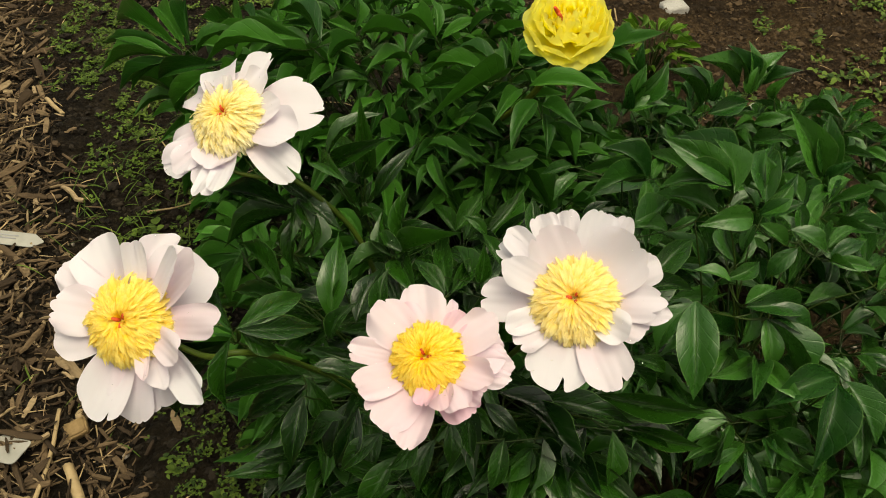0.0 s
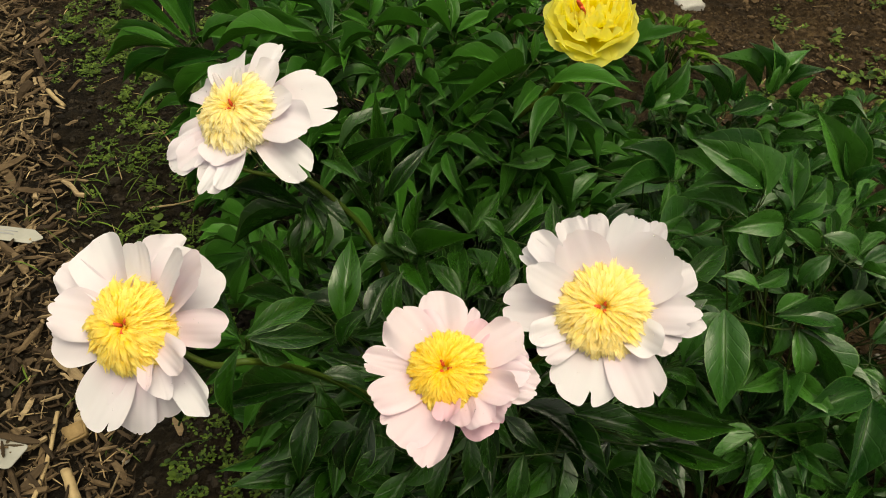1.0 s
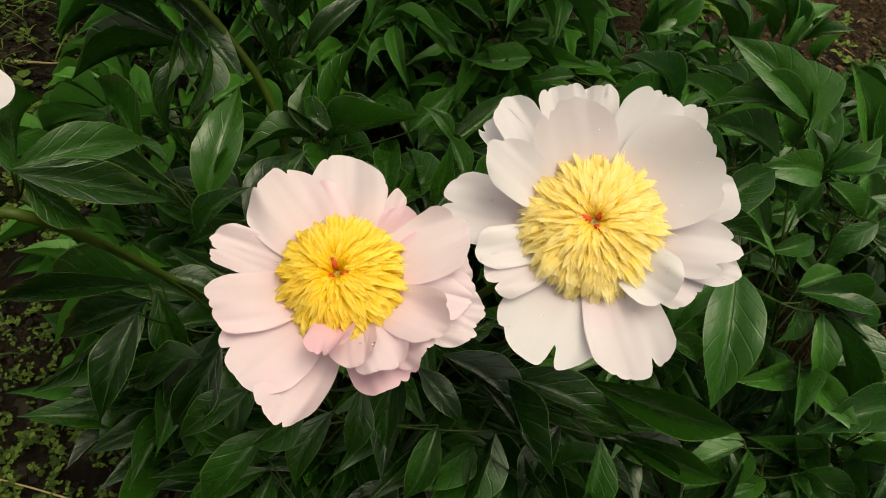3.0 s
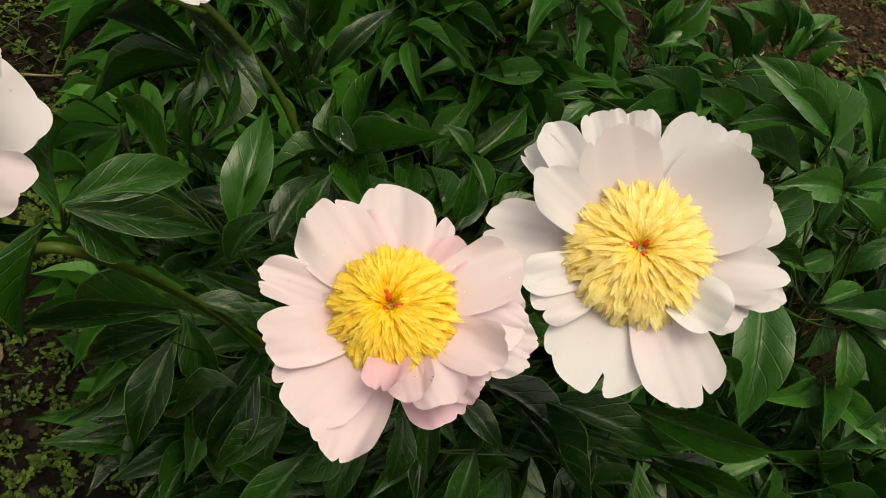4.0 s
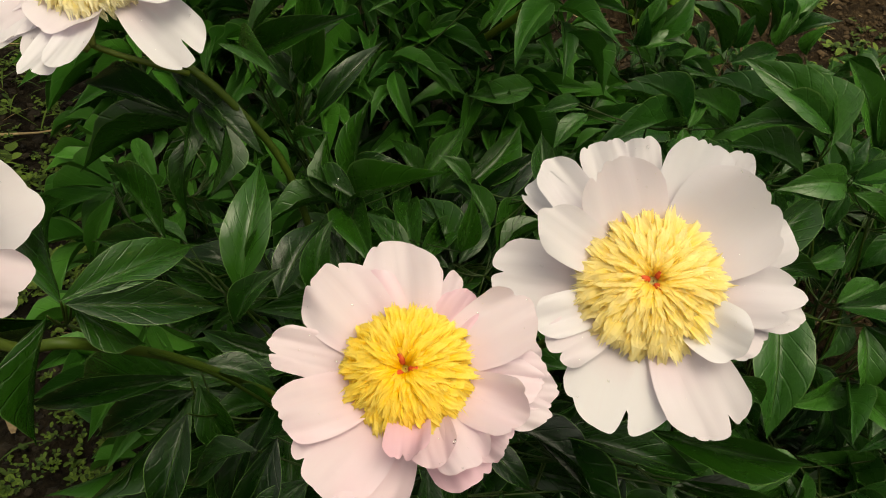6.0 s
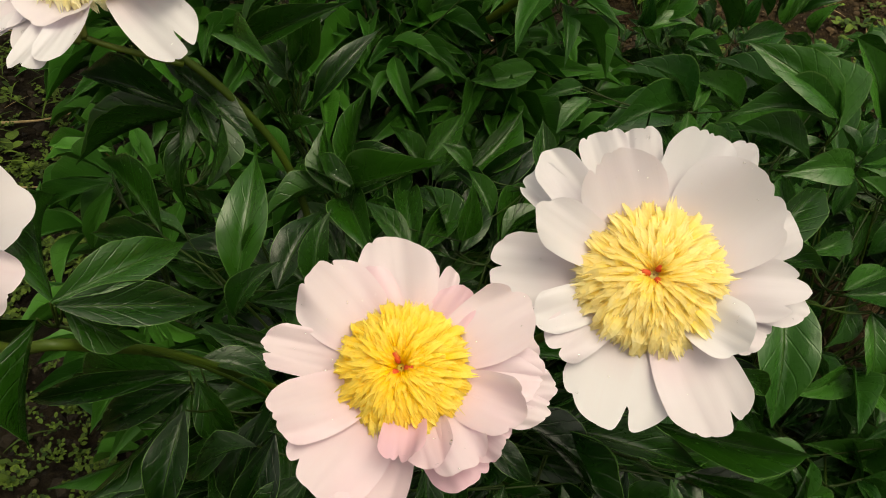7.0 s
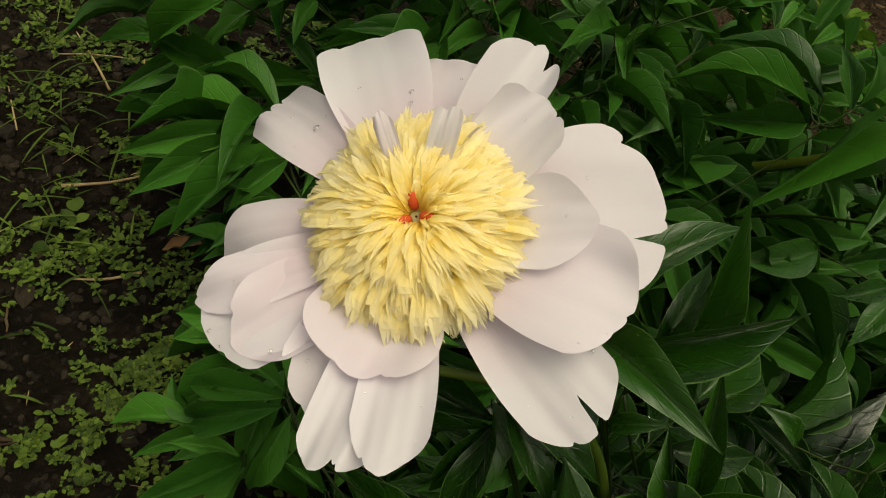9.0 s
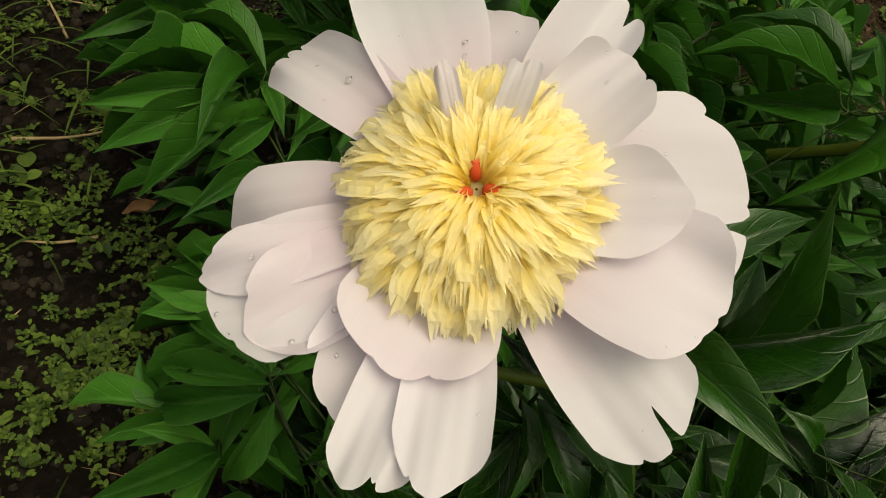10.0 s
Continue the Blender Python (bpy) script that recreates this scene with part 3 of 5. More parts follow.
A_TOP = [
    (-51, 782, 424, -47, 778, 535, 24),
    (-59, 758, 439, -26, 814, 463, 16),
    (-44, 786, 389, 8, 833, 438, 20),
    (-58, 762, 381, -30, 755, 400, 11),
    (-57, 782, 414, -96, 796, 455, 25),
    (-59, 783, 372, -47, 808, 399, 15),
    (-53, 791, 414, -98, 851, 434, 24),
    (-67, 785, 382, -94, 791, 410, 17)]
A_BEHIND = [
    (97, 813, 286, 159, 830, 337, 32),
    (83, 818, 290, 140, 882, 324, 34),
    (144, 756, 348, 142, 804, 376, 20),
    (89, 794, 320, 58, 808, 341, 28),
    (155, 795, 329, 180, 815, 349, 22),
    (103, 742, 320, 82, 780, 340, 30),
    (204, 801, 338, 238, 815, 358, 23)]
A_RIGHT = [
    (214, 535, 411, 248, 530, 391, 15),
    (207, 536, 401, 236, 528, 361, 15),
    (221, 576, 462, 277, 621, 481, 24),
    (211, 571, 462, 271, 572, 461, 17),
    (231, 582, 431, 262, 621, 440, 26)]
LEAVES_A2 = (A_MID2, A_TOP, A_BEHIND, A_RIGHT)
A_FRONT = [
    (185, 529, 361, 298, 521, 340, 25),
    (208, 512, 331, 296, 500, 310, 20),
    (204, 507, 331, 263, 470, 290, 33),
    (132, 523, 361, 227, 511, 341, 25),
    (202, 507, 331, 198, 473, 281, 27),
    (178, 519, 321, 157, 475, 281, 27),
    (113, 529, 351, 177, 480, 311, 27),
    (91, 531, 361, 151, 492, 331, 25),
    (77, 519, 361, 114, 494, 341, 26)]
A_FRONT2 = [
    (13, 486, 362, -17, 465, 332, 18),
    (44, 493, 372, 43, 467, 331, 21),
    (62, 503, 362, 66, 475, 331, 19),
    (-24, 498, 342, -65, 474, 312, 27),
    (-44, 514, 362, -71, 485, 302, 29),
    (28, 498, 331, 12, 462, 291, 23),
    (97, 505, 321, 81, 469, 281, 27),
    (136, 512, 311, 119, 468, 271, 28),
    (-58, 522, 332, -104, 516, 302, 28),
    (-9, 492, 311, -48, 460, 261, 28)]
A_OVER = [
    (-86, 755, 463, -14, 754, 504, 22),
    (-90, 772, 462, -28, 806, 500, 21),
    (-94, 759, 465, -60, 696, 493, 22),
    (50, 843, 281, 88, 894, 308, 30),
    (-19, 762, 362, 39, 764, 361, 21),
    (78, 717, 316, 83, 742, 361, 28)]
A_LEFT_LOW = [
    (-225, 813, 275, -291, 831, 246, 20),
    (-226, 807, 275, -292, 815, 226, 22),
    (-221, 803, 275, -241, 769, 225, 22),
    (-226, 818, 275, -280, 859, 256, 20),
    (-174, 743, 274, -225, 733, 255, 21),
    (-169, 739, 274, -209, 710, 244, 21)]
A_UNDER = [
    (-123, 746, 425, -95, 703, 405, 28),
    (-128, 747, 420, -128, 705, 395, 22),
    (-123, 747, 430, -72, 715, 410, 24)]
A_PALE = [
    (-275, 1030, 290, -382, 1006, 262, 24), (-277, 1020, 290, -363, 974, 255, 26), (-268, 1012, 290, -331, 950, 246, 26),
    (-276, 1038, 290, -356, 1051, 282, 24), (-262, 1045, 292, -332, 1086, 292, 25), (-250, 1005, 288, -290, 965, 262, 24)]
A_PALE2 = [
    (-240, 866, 258, -308, 867, 240, 24), (-243, 855, 256, -301, 820, 218, 25), (-236, 850, 256, -275, 812, 230, 23),
    (-230, 845, 254, -249, 776, 220, 26), (-242, 872, 258, -310, 888, 240, 22), (-232, 880, 260, -290, 922, 250, 24)]
LEAVES_A3 = (A_FRONT, A_FRONT2, A_OVER, A_UNDER, A_LEFT_LOW, A_PALE, A_PALE2)


def root_near(root):
    return root[0] + RNG.uniform(-0.04, 0.04), root[1] + RNG.uniform(-0.04, 0.04), -0.01


for rows in (*LEAVES_A, *LEAVES_A2, *LEAVES_A3):
    half = len(rows) // 2 if len(rows) > 6 else len(rows)
    for group in (rows[:half], rows[half:]):
        if group:
            leaf(peony, SET_L if rows in (A_LEFT_LOW, A_PALE, A_PALE2) else SET_A, group, root_near(ROOT_A))


def undergrowth(plant, meshes, root, count, rx, ry, low, high, size, second=None):
    """Lower leaves, spread by rule round a plant's middle."""
    for i in range(count):
        a = i * 2.39996 + RNG.uniform(-0.3, 0.3)
        k = math.sqrt((i + 0.5) / count)
        at = (root[0] + rx * k * math.cos(a), root[1] + ry * k * math.sin(a), RNG.uniform(low, high) * (1.1 - 0.3 * k))
        wild_leaf(plant, second if second and i % 3 == 1 else meshes, root_near(root), at, a + RNG.gauss(0, 0.3), size * RNG.uniform(0.85, 1.15), RNG.uniform(-0.1, 0.25))


undergrowth(peony, SET_A, (0.06, 0.66, 0), 50, 0.17, 0.15, 0.15, 0.31, 0.09)
undergrowth(peony, SET_L, (-0.10, 0.70, 0), 10, 0.07, 0.07, 0.14, 0.25, 0.085)

BIG_BACK = [
    (108, 86, 8, 27, {"aside": 2}), (94, 84, 6, 24), (131, 88, 14, 26), (139, 88, 3, 24, {"cup": 0.6}),
    (70, 82, 22, 36, {"aside": -2}), (55, 86, 18, 24), (21, 81, 6, 30), (-11, 83, -4, 24, {"point": 0.5}),
    (-27, 67, 0, 30), (174, 88, 0, 42, {"aside": 3, "cuts": ((-0.05, 0.10, 0.08),)})]
BIG_FRONT = [
    (109, 65, 38, 46, {"cuts": ((0.55, 0.08, 0.06), (0.38, 0.05, 0.05))}), (40, 74, 32, 62, {"cuts": ((-0.25, 0.07, 0.12),), "cup": 0.15}),
    (-6, 80, 14, 34, {"point": 0.7, "cuts": ((-0.45, 0.12, 0.12),)}), (-35, 57, 26, 32, {"aside": -3}),
    (-70, 86, 18, 44, {"aside": 4, "cuts": ((0.35, 0.12, 0.07),)}), (-102, 83, 14, 60, {"aside": -6, "cuts": ((0.22, 0.26, 0.07), (-0.75, 0.06, 0.1)), "cup": 0.1}),
    (-147, 66, 16, 28, {"aside": 4, "cuts": ((0.2, 0.08, 0.1),)}), (-159, 66, 18, 24), (149, 68, 37, 30, {"aside": 4, "point": 0.4})]
PINK_BACK = [
    (98, 68, 8, 46, {"aside": 2, "cuts": ((0.75, 0.10, 0.06),)}), (170, 70, 16, 24, {"cuts": ((0.3, 0.07, 0.05),)}), (-3, 74, -6, 24, {"point": 1.0, "aside": -2}),
    (-13, 73, -8, 24, {"point": 1.0, "aside": -2}), (-1, 66, 4, 28), (72, 57, 2, 20, {"cuts": ((0.0, 0.14, 0.12),)}), (54, 50, 6, 22, {"tint": PETAL_R}),
    (14, 65, 0, 24), (-55, 63, 8, 36, {"tint": PETAL_R, "cuts": ((0.2, 0.05, 0.1),)}), (120, 58, 2, 34)]
PINK_FRONT = [
    (132, 66, 18, 42, {"aside": 3, "cuts": ((-0.5, 0.06, 0.05),)}), (-158, 63, 28, 32, {"aside": 2}), (-123, 69, 22, 44, {"aside": -3, "cuts": ((-0.55, 0.08, 0.1),)}),
    (-105, 76, 18, 34, {"aside": 2}), (-84, 44, 36, 22, {"cuts": ((-0.2, 0.12, 0.15),), "tint": PETAL_R}), (-53, 57, 28, 28, {"cuts": ((0.4, 0.06, 0.06),)}),
    (-37, 61, 18, 24), (-21, 61, 24, 28), (32, 68, 14, 36, {"aside": -5}), (-68, 48, 24, 24)]
SIDE_BACK = [
    (119, 92, -6, 52, {"aside": 4, "cup": 0.5, "bow": 6}), (146, 92, 4, 36), (-172, 78, 8, 46, {"aside": 3}), (-116, 92, 0, 52, {"aside": 4, "cuts": ((0.45, 0.12, 0.05),), "bow": 4}),
    (-96, 88, -14, 44, {"aside": 6}), (-74, 80, -14, 34, {"tint": PETAL_B}), (31, 78, -27, 70, {"aside": 12, "cup": 0.5, "bow": 4, "cuts": ((0.1, 0.05, 0.25), (-0.6, 0.06, 0.2))}), (72, 84, -18, 36, {"aside": 3, "cup": 0.5, "bow": 6}), (84, 70, 26, 22, {"aside": -6, "cup": 0.8})]
SIDE_FRONT = [
    (168, 73, 20, 46, {"cuts": ((-0.3, 0.05, 0.06), (0.2, 0.06, 0.08))}), (-54, 74, 26, 26, {"cup": 0.7, "aside": 3, "point": 0.8}), (-64, 60, 32, 16, {"cup": 0.9, "aside": 6, "point": 1.0, "tint": PETAL_B}),
    (-40, 106, 26, 28, {"cup": 0.5, "point": 0.3}), (-3, 93, 22, 32, {"point": 0.25, "aside": 2, "bow": 4, "tint": PETAL_B}), (-26, 78, 44, 28, {"point": 0.7, "bow": 6, "tint": PETAL_B}),
    (2, 76, 34, 40, {"aside": 42, "cup": 0.5, "tint": PETAL_B}), (12, 74, 48, 28, {"aside": 36, "cup": 0.6})]
TALL_BACK = [
    (112, 101, -38, 44, {"bow": 14}), (91, 86, -38, 32, {"bow": 10}), (143, 95, -37, 30, {"bow": 12, "cuts": ((-0.3, 0.08, 0.08), (0.1, 0.06, 0.06))}), (-170, 83, -24, 38, {"bow": 4}),
    (-149, 88, -4, 42), (-104, 91, 22, 26, {"cuts": ((0.2, 0.05, 0.1),)}), (13, 93, -17, 66, {"cuts": ((-0.36, 0.24, 0.04), (0.75, 0.08, 0.08)), "cup": 0.05, "bow": 3}), (62, 84, 4, 28, {"cup": 0.8, "bow": 12, "point": 0.5, "cuts": ((-0.4, 0.1, 0.1),)})]
TALL_FRONT = [
    (-158, 90, -4, 22, {"point": 1.2, "bow": 4}), (-146, 80, 3, 34, {"aside": 4, "cup": 0.4, "point": 0.4}), (-107, 58, 18, 50, {"cuts": ((0.4, 0.05, 0.1),)}), (-115, 78, 2, 44, {"aside": 3, "cuts": ((-0.8, 0.10, 0.08),)}),
    (-95, 88, 26, 28, {"aside": 6, "point": 0.7}), (-43, 97, -10, 40, {"point": 0.25, "cuts": ((0.08, 0.27, 0.05), (-0.5, 0.03, 0.05)), "cup": 0.1}), (-20, 80, 14, 46, {"aside": 2, "bow": 14, "cup": 0.1}),
    (3, 62, 24, 34, {"bow": 8, "point": 0.3}), (46, 62, 22, 30, {"cup": 0.5, "bow": 6}), (108, 34, 37, 7, {"bow": 22, "point": 0.8, "aside": 4}), (80, 36, 34, 10, {"bow": 22, "aside": -4, "cup": 0.6})]
BIG, PINK, SIDE, TALL = (0.1578, 0.5487, 0.474), (0.0278, 0.4897, 0.4653), (-0.2335, 0.5299, 0.4721), (-0.178, 0.7574, 0.5207)
flower(peony, BIG, (-0.22, -0.52, 0.82), BIG_BACK + BIG_FRONT, PETAL_W, LEMON, 0.0362, 0.026, 1250, "wide open white flower with a pale yellow centre", 3)
flower(peony, PINK, (-0.2, -0.42, 0.87), PINK_BACK + PINK_FRONT, PETAL_P, YOLK, 0.0292, 0.026, 1000, "pale pink flower with a deep yellow centre", 4, ruffle=1.8)
flower(peony, SIDE, (-0.2, -0.58, 0.79), SIDE_BACK + SIDE_FRONT, PETAL_W, GOLD, 0.037, 0.030, 1000, "white flower turned aside with a yellow centre", 5, ruffle=1.5)
flower(peony, TALL, (-0.26, -0.5, 1), TALL_BACK + TALL_FRONT, PETAL_W, CREAM, 0.0368, 0.031, 1350, "large white flower with drooping petals and a lemon centre", 6, 290, wet=6)
stem(peony, (ROOT_A, (0.08, 0.62, 0.25), (0.135, 0.565, 0.42), BIG), 0.0032, 0.0028)
stem(peony, (ROOT_A, (0.02, 0.58, 0.25), (0.015, 0.51, 0.41), PINK), 0.0032, 0.0028)
stem(peony, (ROOT_A, (-0.04, 0.62, 0.22), (-0.10, 0.565, 0.36), (-0.128, 0.492, 0.476), (-0.17, 0.50, 0.462), SIDE), 0.0032, 0.0028)
stem(peony, (ROOT_A, (-0.02, 0.70, 0.22), (-0.055, 0.735, 0.36), (-0.10, 0.735, 0.44), (-0.155, 0.738, 0.49), TALL), 0.0032, 0.0028)

# ---- yellow peony ----
ROOT_B = (0.02, 1.16, 0.0)
yellow_peony = thing("peony_plant", ROOT_B, "yellow-flowered peony with deeply lobed fresh green leaves", "flowering plant")
B_FRONT = [
    (159, 912, 429, 205, 848, 434, 27),
    (163, 881, 424, 195, 835, 394, 29),
    (161, 900, 424, 162, 844, 399, 20),
    (153, 921, 429, 117, 843, 410, 30),
    (145, 952, 429, 246, 928, 437, 35),
    (131, 947, 429, 96, 879, 421, 21),
    (125, 951, 429, 79, 922, 420, 20),
    (178, 1012, 418, 257, 1021, 406, 31)]
B_LEFT = [
    (116, 976, 429, 13, 875, 432, 23),
    (80, 966, 430, 5, 965, 421, 19),
    (98, 1000, 419, 6, 1032, 401, 24),
    (110, 1009, 419, 44, 1067, 420, 26),
    (119, 988, 429, 112, 1035, 449, 25),
    (128, 996, 429, 131, 1027, 459, 25),
    (12, 957, 330, 69, 934, 335, 29),
    (19, 942, 330, 43, 886, 300, 29),
    (14, 982, 320, 63, 1065, 308, 42),
    (22, 931, 320, -2, 894, 301, 25)]
B_MID = [
    (-83, 1091, 402, -145, 1100, 403, 29),
    (-76, 1075, 423, -126, 1043, 403, 31),
    (-73, 1086, 422, -57, 1065, 412, 31),
    (-81, 1093, 423, 1, 1091, 422, 27),
    (-85, 1096, 423, -129, 1117, 433, 27),
    (-90, 1104, 423, -87, 1153, 452, 31),
    (-176, 1059, 424, -302, 1064, 406, 33),
    (-156, 1080, 424, -270, 1141, 405, 29),
    (-133, 1077, 423, -205, 1162, 424, 29),
    (-175, 1088, 404, -213, 1095, 364, 36)]
LEAVES_B = (B_FRONT, B_LEFT, B_MID)
B_FAR_LEFT = [
    (-354, 1147, 366, -496, 1273, 347, 27),
    (-356, 1136, 366, -507, 1222, 338, 24),
    (-363, 1131, 366, -504, 1164, 330, 23),
    (-372, 1141, 356, -466, 1131, 309, 24),
    (-375, 1135, 358, -450, 1141, 299, 21),
    (-297, 1096, 366, -379, 1099, 287, 30),
    (-353, 1159, 366, -424, 1273, 376, 27),
    (-288, 1114, 366, -404, 1144, 318, 27),
    (-345, 1159, 366, -374, 1272, 386, 25),
    (-328, 1128, 376, -263, 1154, 405, 24)]
B_FAR = [
    (24, 1150, 379, -40, 1175, 401, 30),
    (24, 1158, 379, 16, 1206, 420, 30),
    (32, 1150, 379, 97, 1160, 409, 33),
    (48, 1154, 358, -9, 1126, 330, 39),
    (72, 1132, 399, 108, 1158, 419, 33),
    (-123, 1122, 332, -174, 1108, 303, 46),
    (-9, 1126, 319, -59, 1097, 290, 50),
    (-170, 1092, 333, -205, 1134, 344, 46)]
B_LOW_LEFT = [
    (-297, 1108, 205, -409, 1255, 166, 24),
    (-299, 1104, 205, -413, 1196, 156, 21),
    (-301, 1100, 205, -434, 1169, 147, 21),
    (-300, 1097, 205, -421, 1125, 147, 20),
    (-300, 1104, 195, -397, 1085, 136, 21),
    (-297, 1101, 195, -358, 1048, 136, 21),
    (-288, 1110, 204, -352, 1268, 184, 26)]
B_LOW_LEFT2 = [
    (-238, 880, 225, -323, 930, 176, 24),
    (-239, 877, 225, -324, 895, 166, 21),
    (-237, 875, 224, -318, 856, 156, 22),
    (-235, 873, 224, -281, 854, 165, 22),
    (-204, 835, 224, -254, 798, 174, 24),
    (-242, 884, 225, -313, 958, 186, 22)]
LEAVES_B2 = (B_FAR_LEFT, B_FAR, B_LOW_LEFT, B_LOW_LEFT2)
for rows in (*LEAVES_B, *LEAVES_B2):
    half = len(rows) // 2
    for group in (rows[:half], rows[half:]):
        leaf(yellow_peony, SET_L if rows is B_LOW_LEFT or rows is B_LOW_LEFT2 else SET_B, group, root_near(ROOT_B))
undergrowth(yellow_peony, SET_B, (-0.06, 1.2, 0), 46, 0.29, 0.22, 0.2, 0.37, 0.095)
undergrowth(yellow_peony, SET_B, (0.07, 0.96, 0), 26, 0.22, 0.13, 0.14, 0.25, 0.085, SET_A)
undergrowth(peony, SET_A, (0.02, 0.82, 0), 26, 0.2, 0.10, 0.12, 0.24, 0.085, SET_B)
undergrowth(peony, SET_L, (-0.16, 0.80, 0), 12, 0.10, 0.10, 0.16, 0.27, 0.085)

undergrowth(yellow_peony, SET_B, (-0.03, 1.20, 0), 40, 0.26, 0.18, 0.30, 0.40, 0.078)
undergrowth(yellow_peony, SET_B, (0.14, 1.06, 0), 12, 0.12, 0.08, 0.2, 0.29, 0.075)

undergrowth(yellow_peony, SET_B, (-0.05, 1.15, 0), 16, 0.12, 0.12, 0.27, 0.37, 0.08)

undergrowth(yellow_peony, SET_B, (-0.245, 1.06, 0), 5, 0.03, 0.05, 0.2, 0.26, 0.062)
undergrowth(yellow_peony, SET_L, (-0.215, 0.95, 0), 5, 0.03, 0.05, 0.16, 0.22, 0.062)

# ---- broad-leaved peony ----
ROOT_C = (0.42, 0.70, 0.0)
broad_peony = thing("peony_plant", ROOT_C, "flowerless peony with broad mid-green leaves", "plant")
C_MAIN = [
    (359, 760, 428, 280, 791, 469, 36),
    (360, 756, 417, 345, 819, 447, 41),
    (359, 761, 417, 275, 763, 419, 33),
    (350, 756, 387, 291, 788, 388, 33),
    (391, 758, 379, 324, 737, 386, 30),
    (374, 818, 399, 322, 820, 425, 20),
    (259, 749, 358, 305, 803, 367, 33),
    (297, 758, 358, 246, 755, 369, 32)]
C_RIGHT = [
    (399, 768, 376, 439, 789, 405, 24),
    (400, 765, 376, 448, 767, 395, 25),
    (399, 775, 376, 383, 795, 396, 24),
    (463, 882, 283, 496, 992, 301, 41),
    (391, 750, 376, 380, 735, 346, 24),
    (396, 751, 376, 430, 737, 355, 27),
    (428, 711, 376, 401, 701, 336, 30),
    (429, 741, 376, 481, 736, 344, 35)]
C_LOW = [
    (307, 650, 359, 300, 567, 294, 56),
    (302, 646, 359, 266, 616, 309, 41),
    (391, 653, 327, 396, 613, 277, 25),
    (391, 651, 327, 425, 598, 266, 37),
    (385, 657, 337, 454, 653, 296, 35),
    (367, 660, 337, 440, 669, 316, 31),
    (368, 664, 337, 406, 683, 346, 29),
    (379, 666, 327, 366, 644, 287, 32),
    (370, 716, 316, 327, 727, 327, 34),
    (366, 722, 316, 408, 741, 326, 32)]
LEAVES_C = (C_MAIN, C_RIGHT, C_LOW)
C_STAR = [
    (433, 610, 195, 394, 604, 176, 32),
    (434, 612, 195, 408, 629, 185, 31),
    (435, 606, 195, 430, 557, 156, 37),
    (442, 608, 195, 458, 576, 165, 31),
    (447, 614, 195, 478, 612, 185, 33),
    (437, 615, 205, 446, 654, 215, 35)]
C_STAR2 = [
    (342, 588, 217, 308, 582, 197, 27),
    (340, 584, 217, 316, 551, 177, 29),
    (342, 581, 217, 341, 535, 167, 29),
    (348, 584, 217, 366, 547, 177, 30),
    (350, 588, 217, 384, 563, 186, 30),
    (456, 586, 296, 422, 507, 247, 52),
    (466, 590, 296, 495, 535, 257, 50),
    (457, 596, 296, 380, 569, 277, 39)]
LEAVES_C2 = (C_STAR, C_STAR2)
for rows in (*LEAVES_C, *LEAVES_C2):
    half = len(rows) // 2
    for group in (rows[:half], rows[half:]):
        leaf(broad_peony, SET_C, group, root_near(ROOT_C))
undergrowth(broad_peony, SET_C, (0.44, 0.75, 0), 64, 0.25, 0.22, 0.13, 0.30, 0.08)

undergrowth(broad_peony, SET_C, (0.332, 0.602, 0), 12, 0.10, 0.05, 0.08, 0.19, 0.07)
undergrowth(broad_peony, SET_C, (0.523, 0.59, 0), 12, 0.09, 0.07, 0.10, 0.22, 0.075)

# ---- smaller peony beyond ----
ROOT_D = (0.42, 1.12, 0.0)
small_peony = thing("peony_plant", ROOT_D, "smaller flowerless peony with upright green leaves", "plant")
D_TOP = [
    (547, 1277, 200, 510, 1304, 270, 51),
    (552, 1277, 200, 546, 1297, 280, 44),
    (536, 1277, 200, 463, 1302, 250, 48),
    (566, 1268, 200, 621, 1321, 250, 44),
    (582, 1287, 200, 639, 1274, 240, 34),
    (553, 1259, 200, 562, 1273, 250, 33)]
D_MID = [
    (452, 1194, 220, 398, 1227, 280, 51),
    (462, 1203, 220, 430, 1220, 290, 41),
    (474, 1212, 220, 486, 1215, 270, 49),
    (466, 1191, 210, 538, 1212, 220, 65)]
D_LEFT = [
    (327, 1161, 250, 350, 1185, 310, 39),
    (333, 1170, 250, 386, 1195, 310, 36),
    (324, 1144, 250, 390, 1143, 260, 39),
    (318, 1153, 250, 322, 1152, 300, 26),
    (358, 1296, 220, 369, 1298, 280, 43),
    (340, 1286, 220, 308, 1269, 280, 42)]
D_RIGHT = [
    (591, 1013, 220, 539, 1061, 310, 61),
    (598, 1013, 220, 600, 1067, 300, 61),
    (598, 1006, 220, 632, 1008, 260, 39)]
D_RIGHT2 = [
    (650, 1250, 180, 668, 1248, 220, 37),
    (646, 1236, 180, 694, 1191, 200, 41),
    (591, 1240, 200, 603, 1236, 250, 44),
    (530, 1152, 220, 580, 1137, 240, 51),
    (507, 1090, 230, 562, 1072, 250, 56)]
D_CENTRE = [
    (443, 955, 270, 353, 1002, 310, 61),
    (451, 935, 270, 415, 969, 330, 55),
    (436, 933, 260, 331, 912, 290, 58),
    (477, 927, 260, 464, 935, 330, 41),
    (482, 914, 260, 508, 918, 310, 35),
    (425, 980, 260, 369, 971, 290, 33)]
D_LOW = [
    (332, 992, 250, 261, 1015, 280, 35),
    (326, 985, 250, 232, 929, 260, 50),
    (341, 983, 240, 314, 951, 220, 35)]
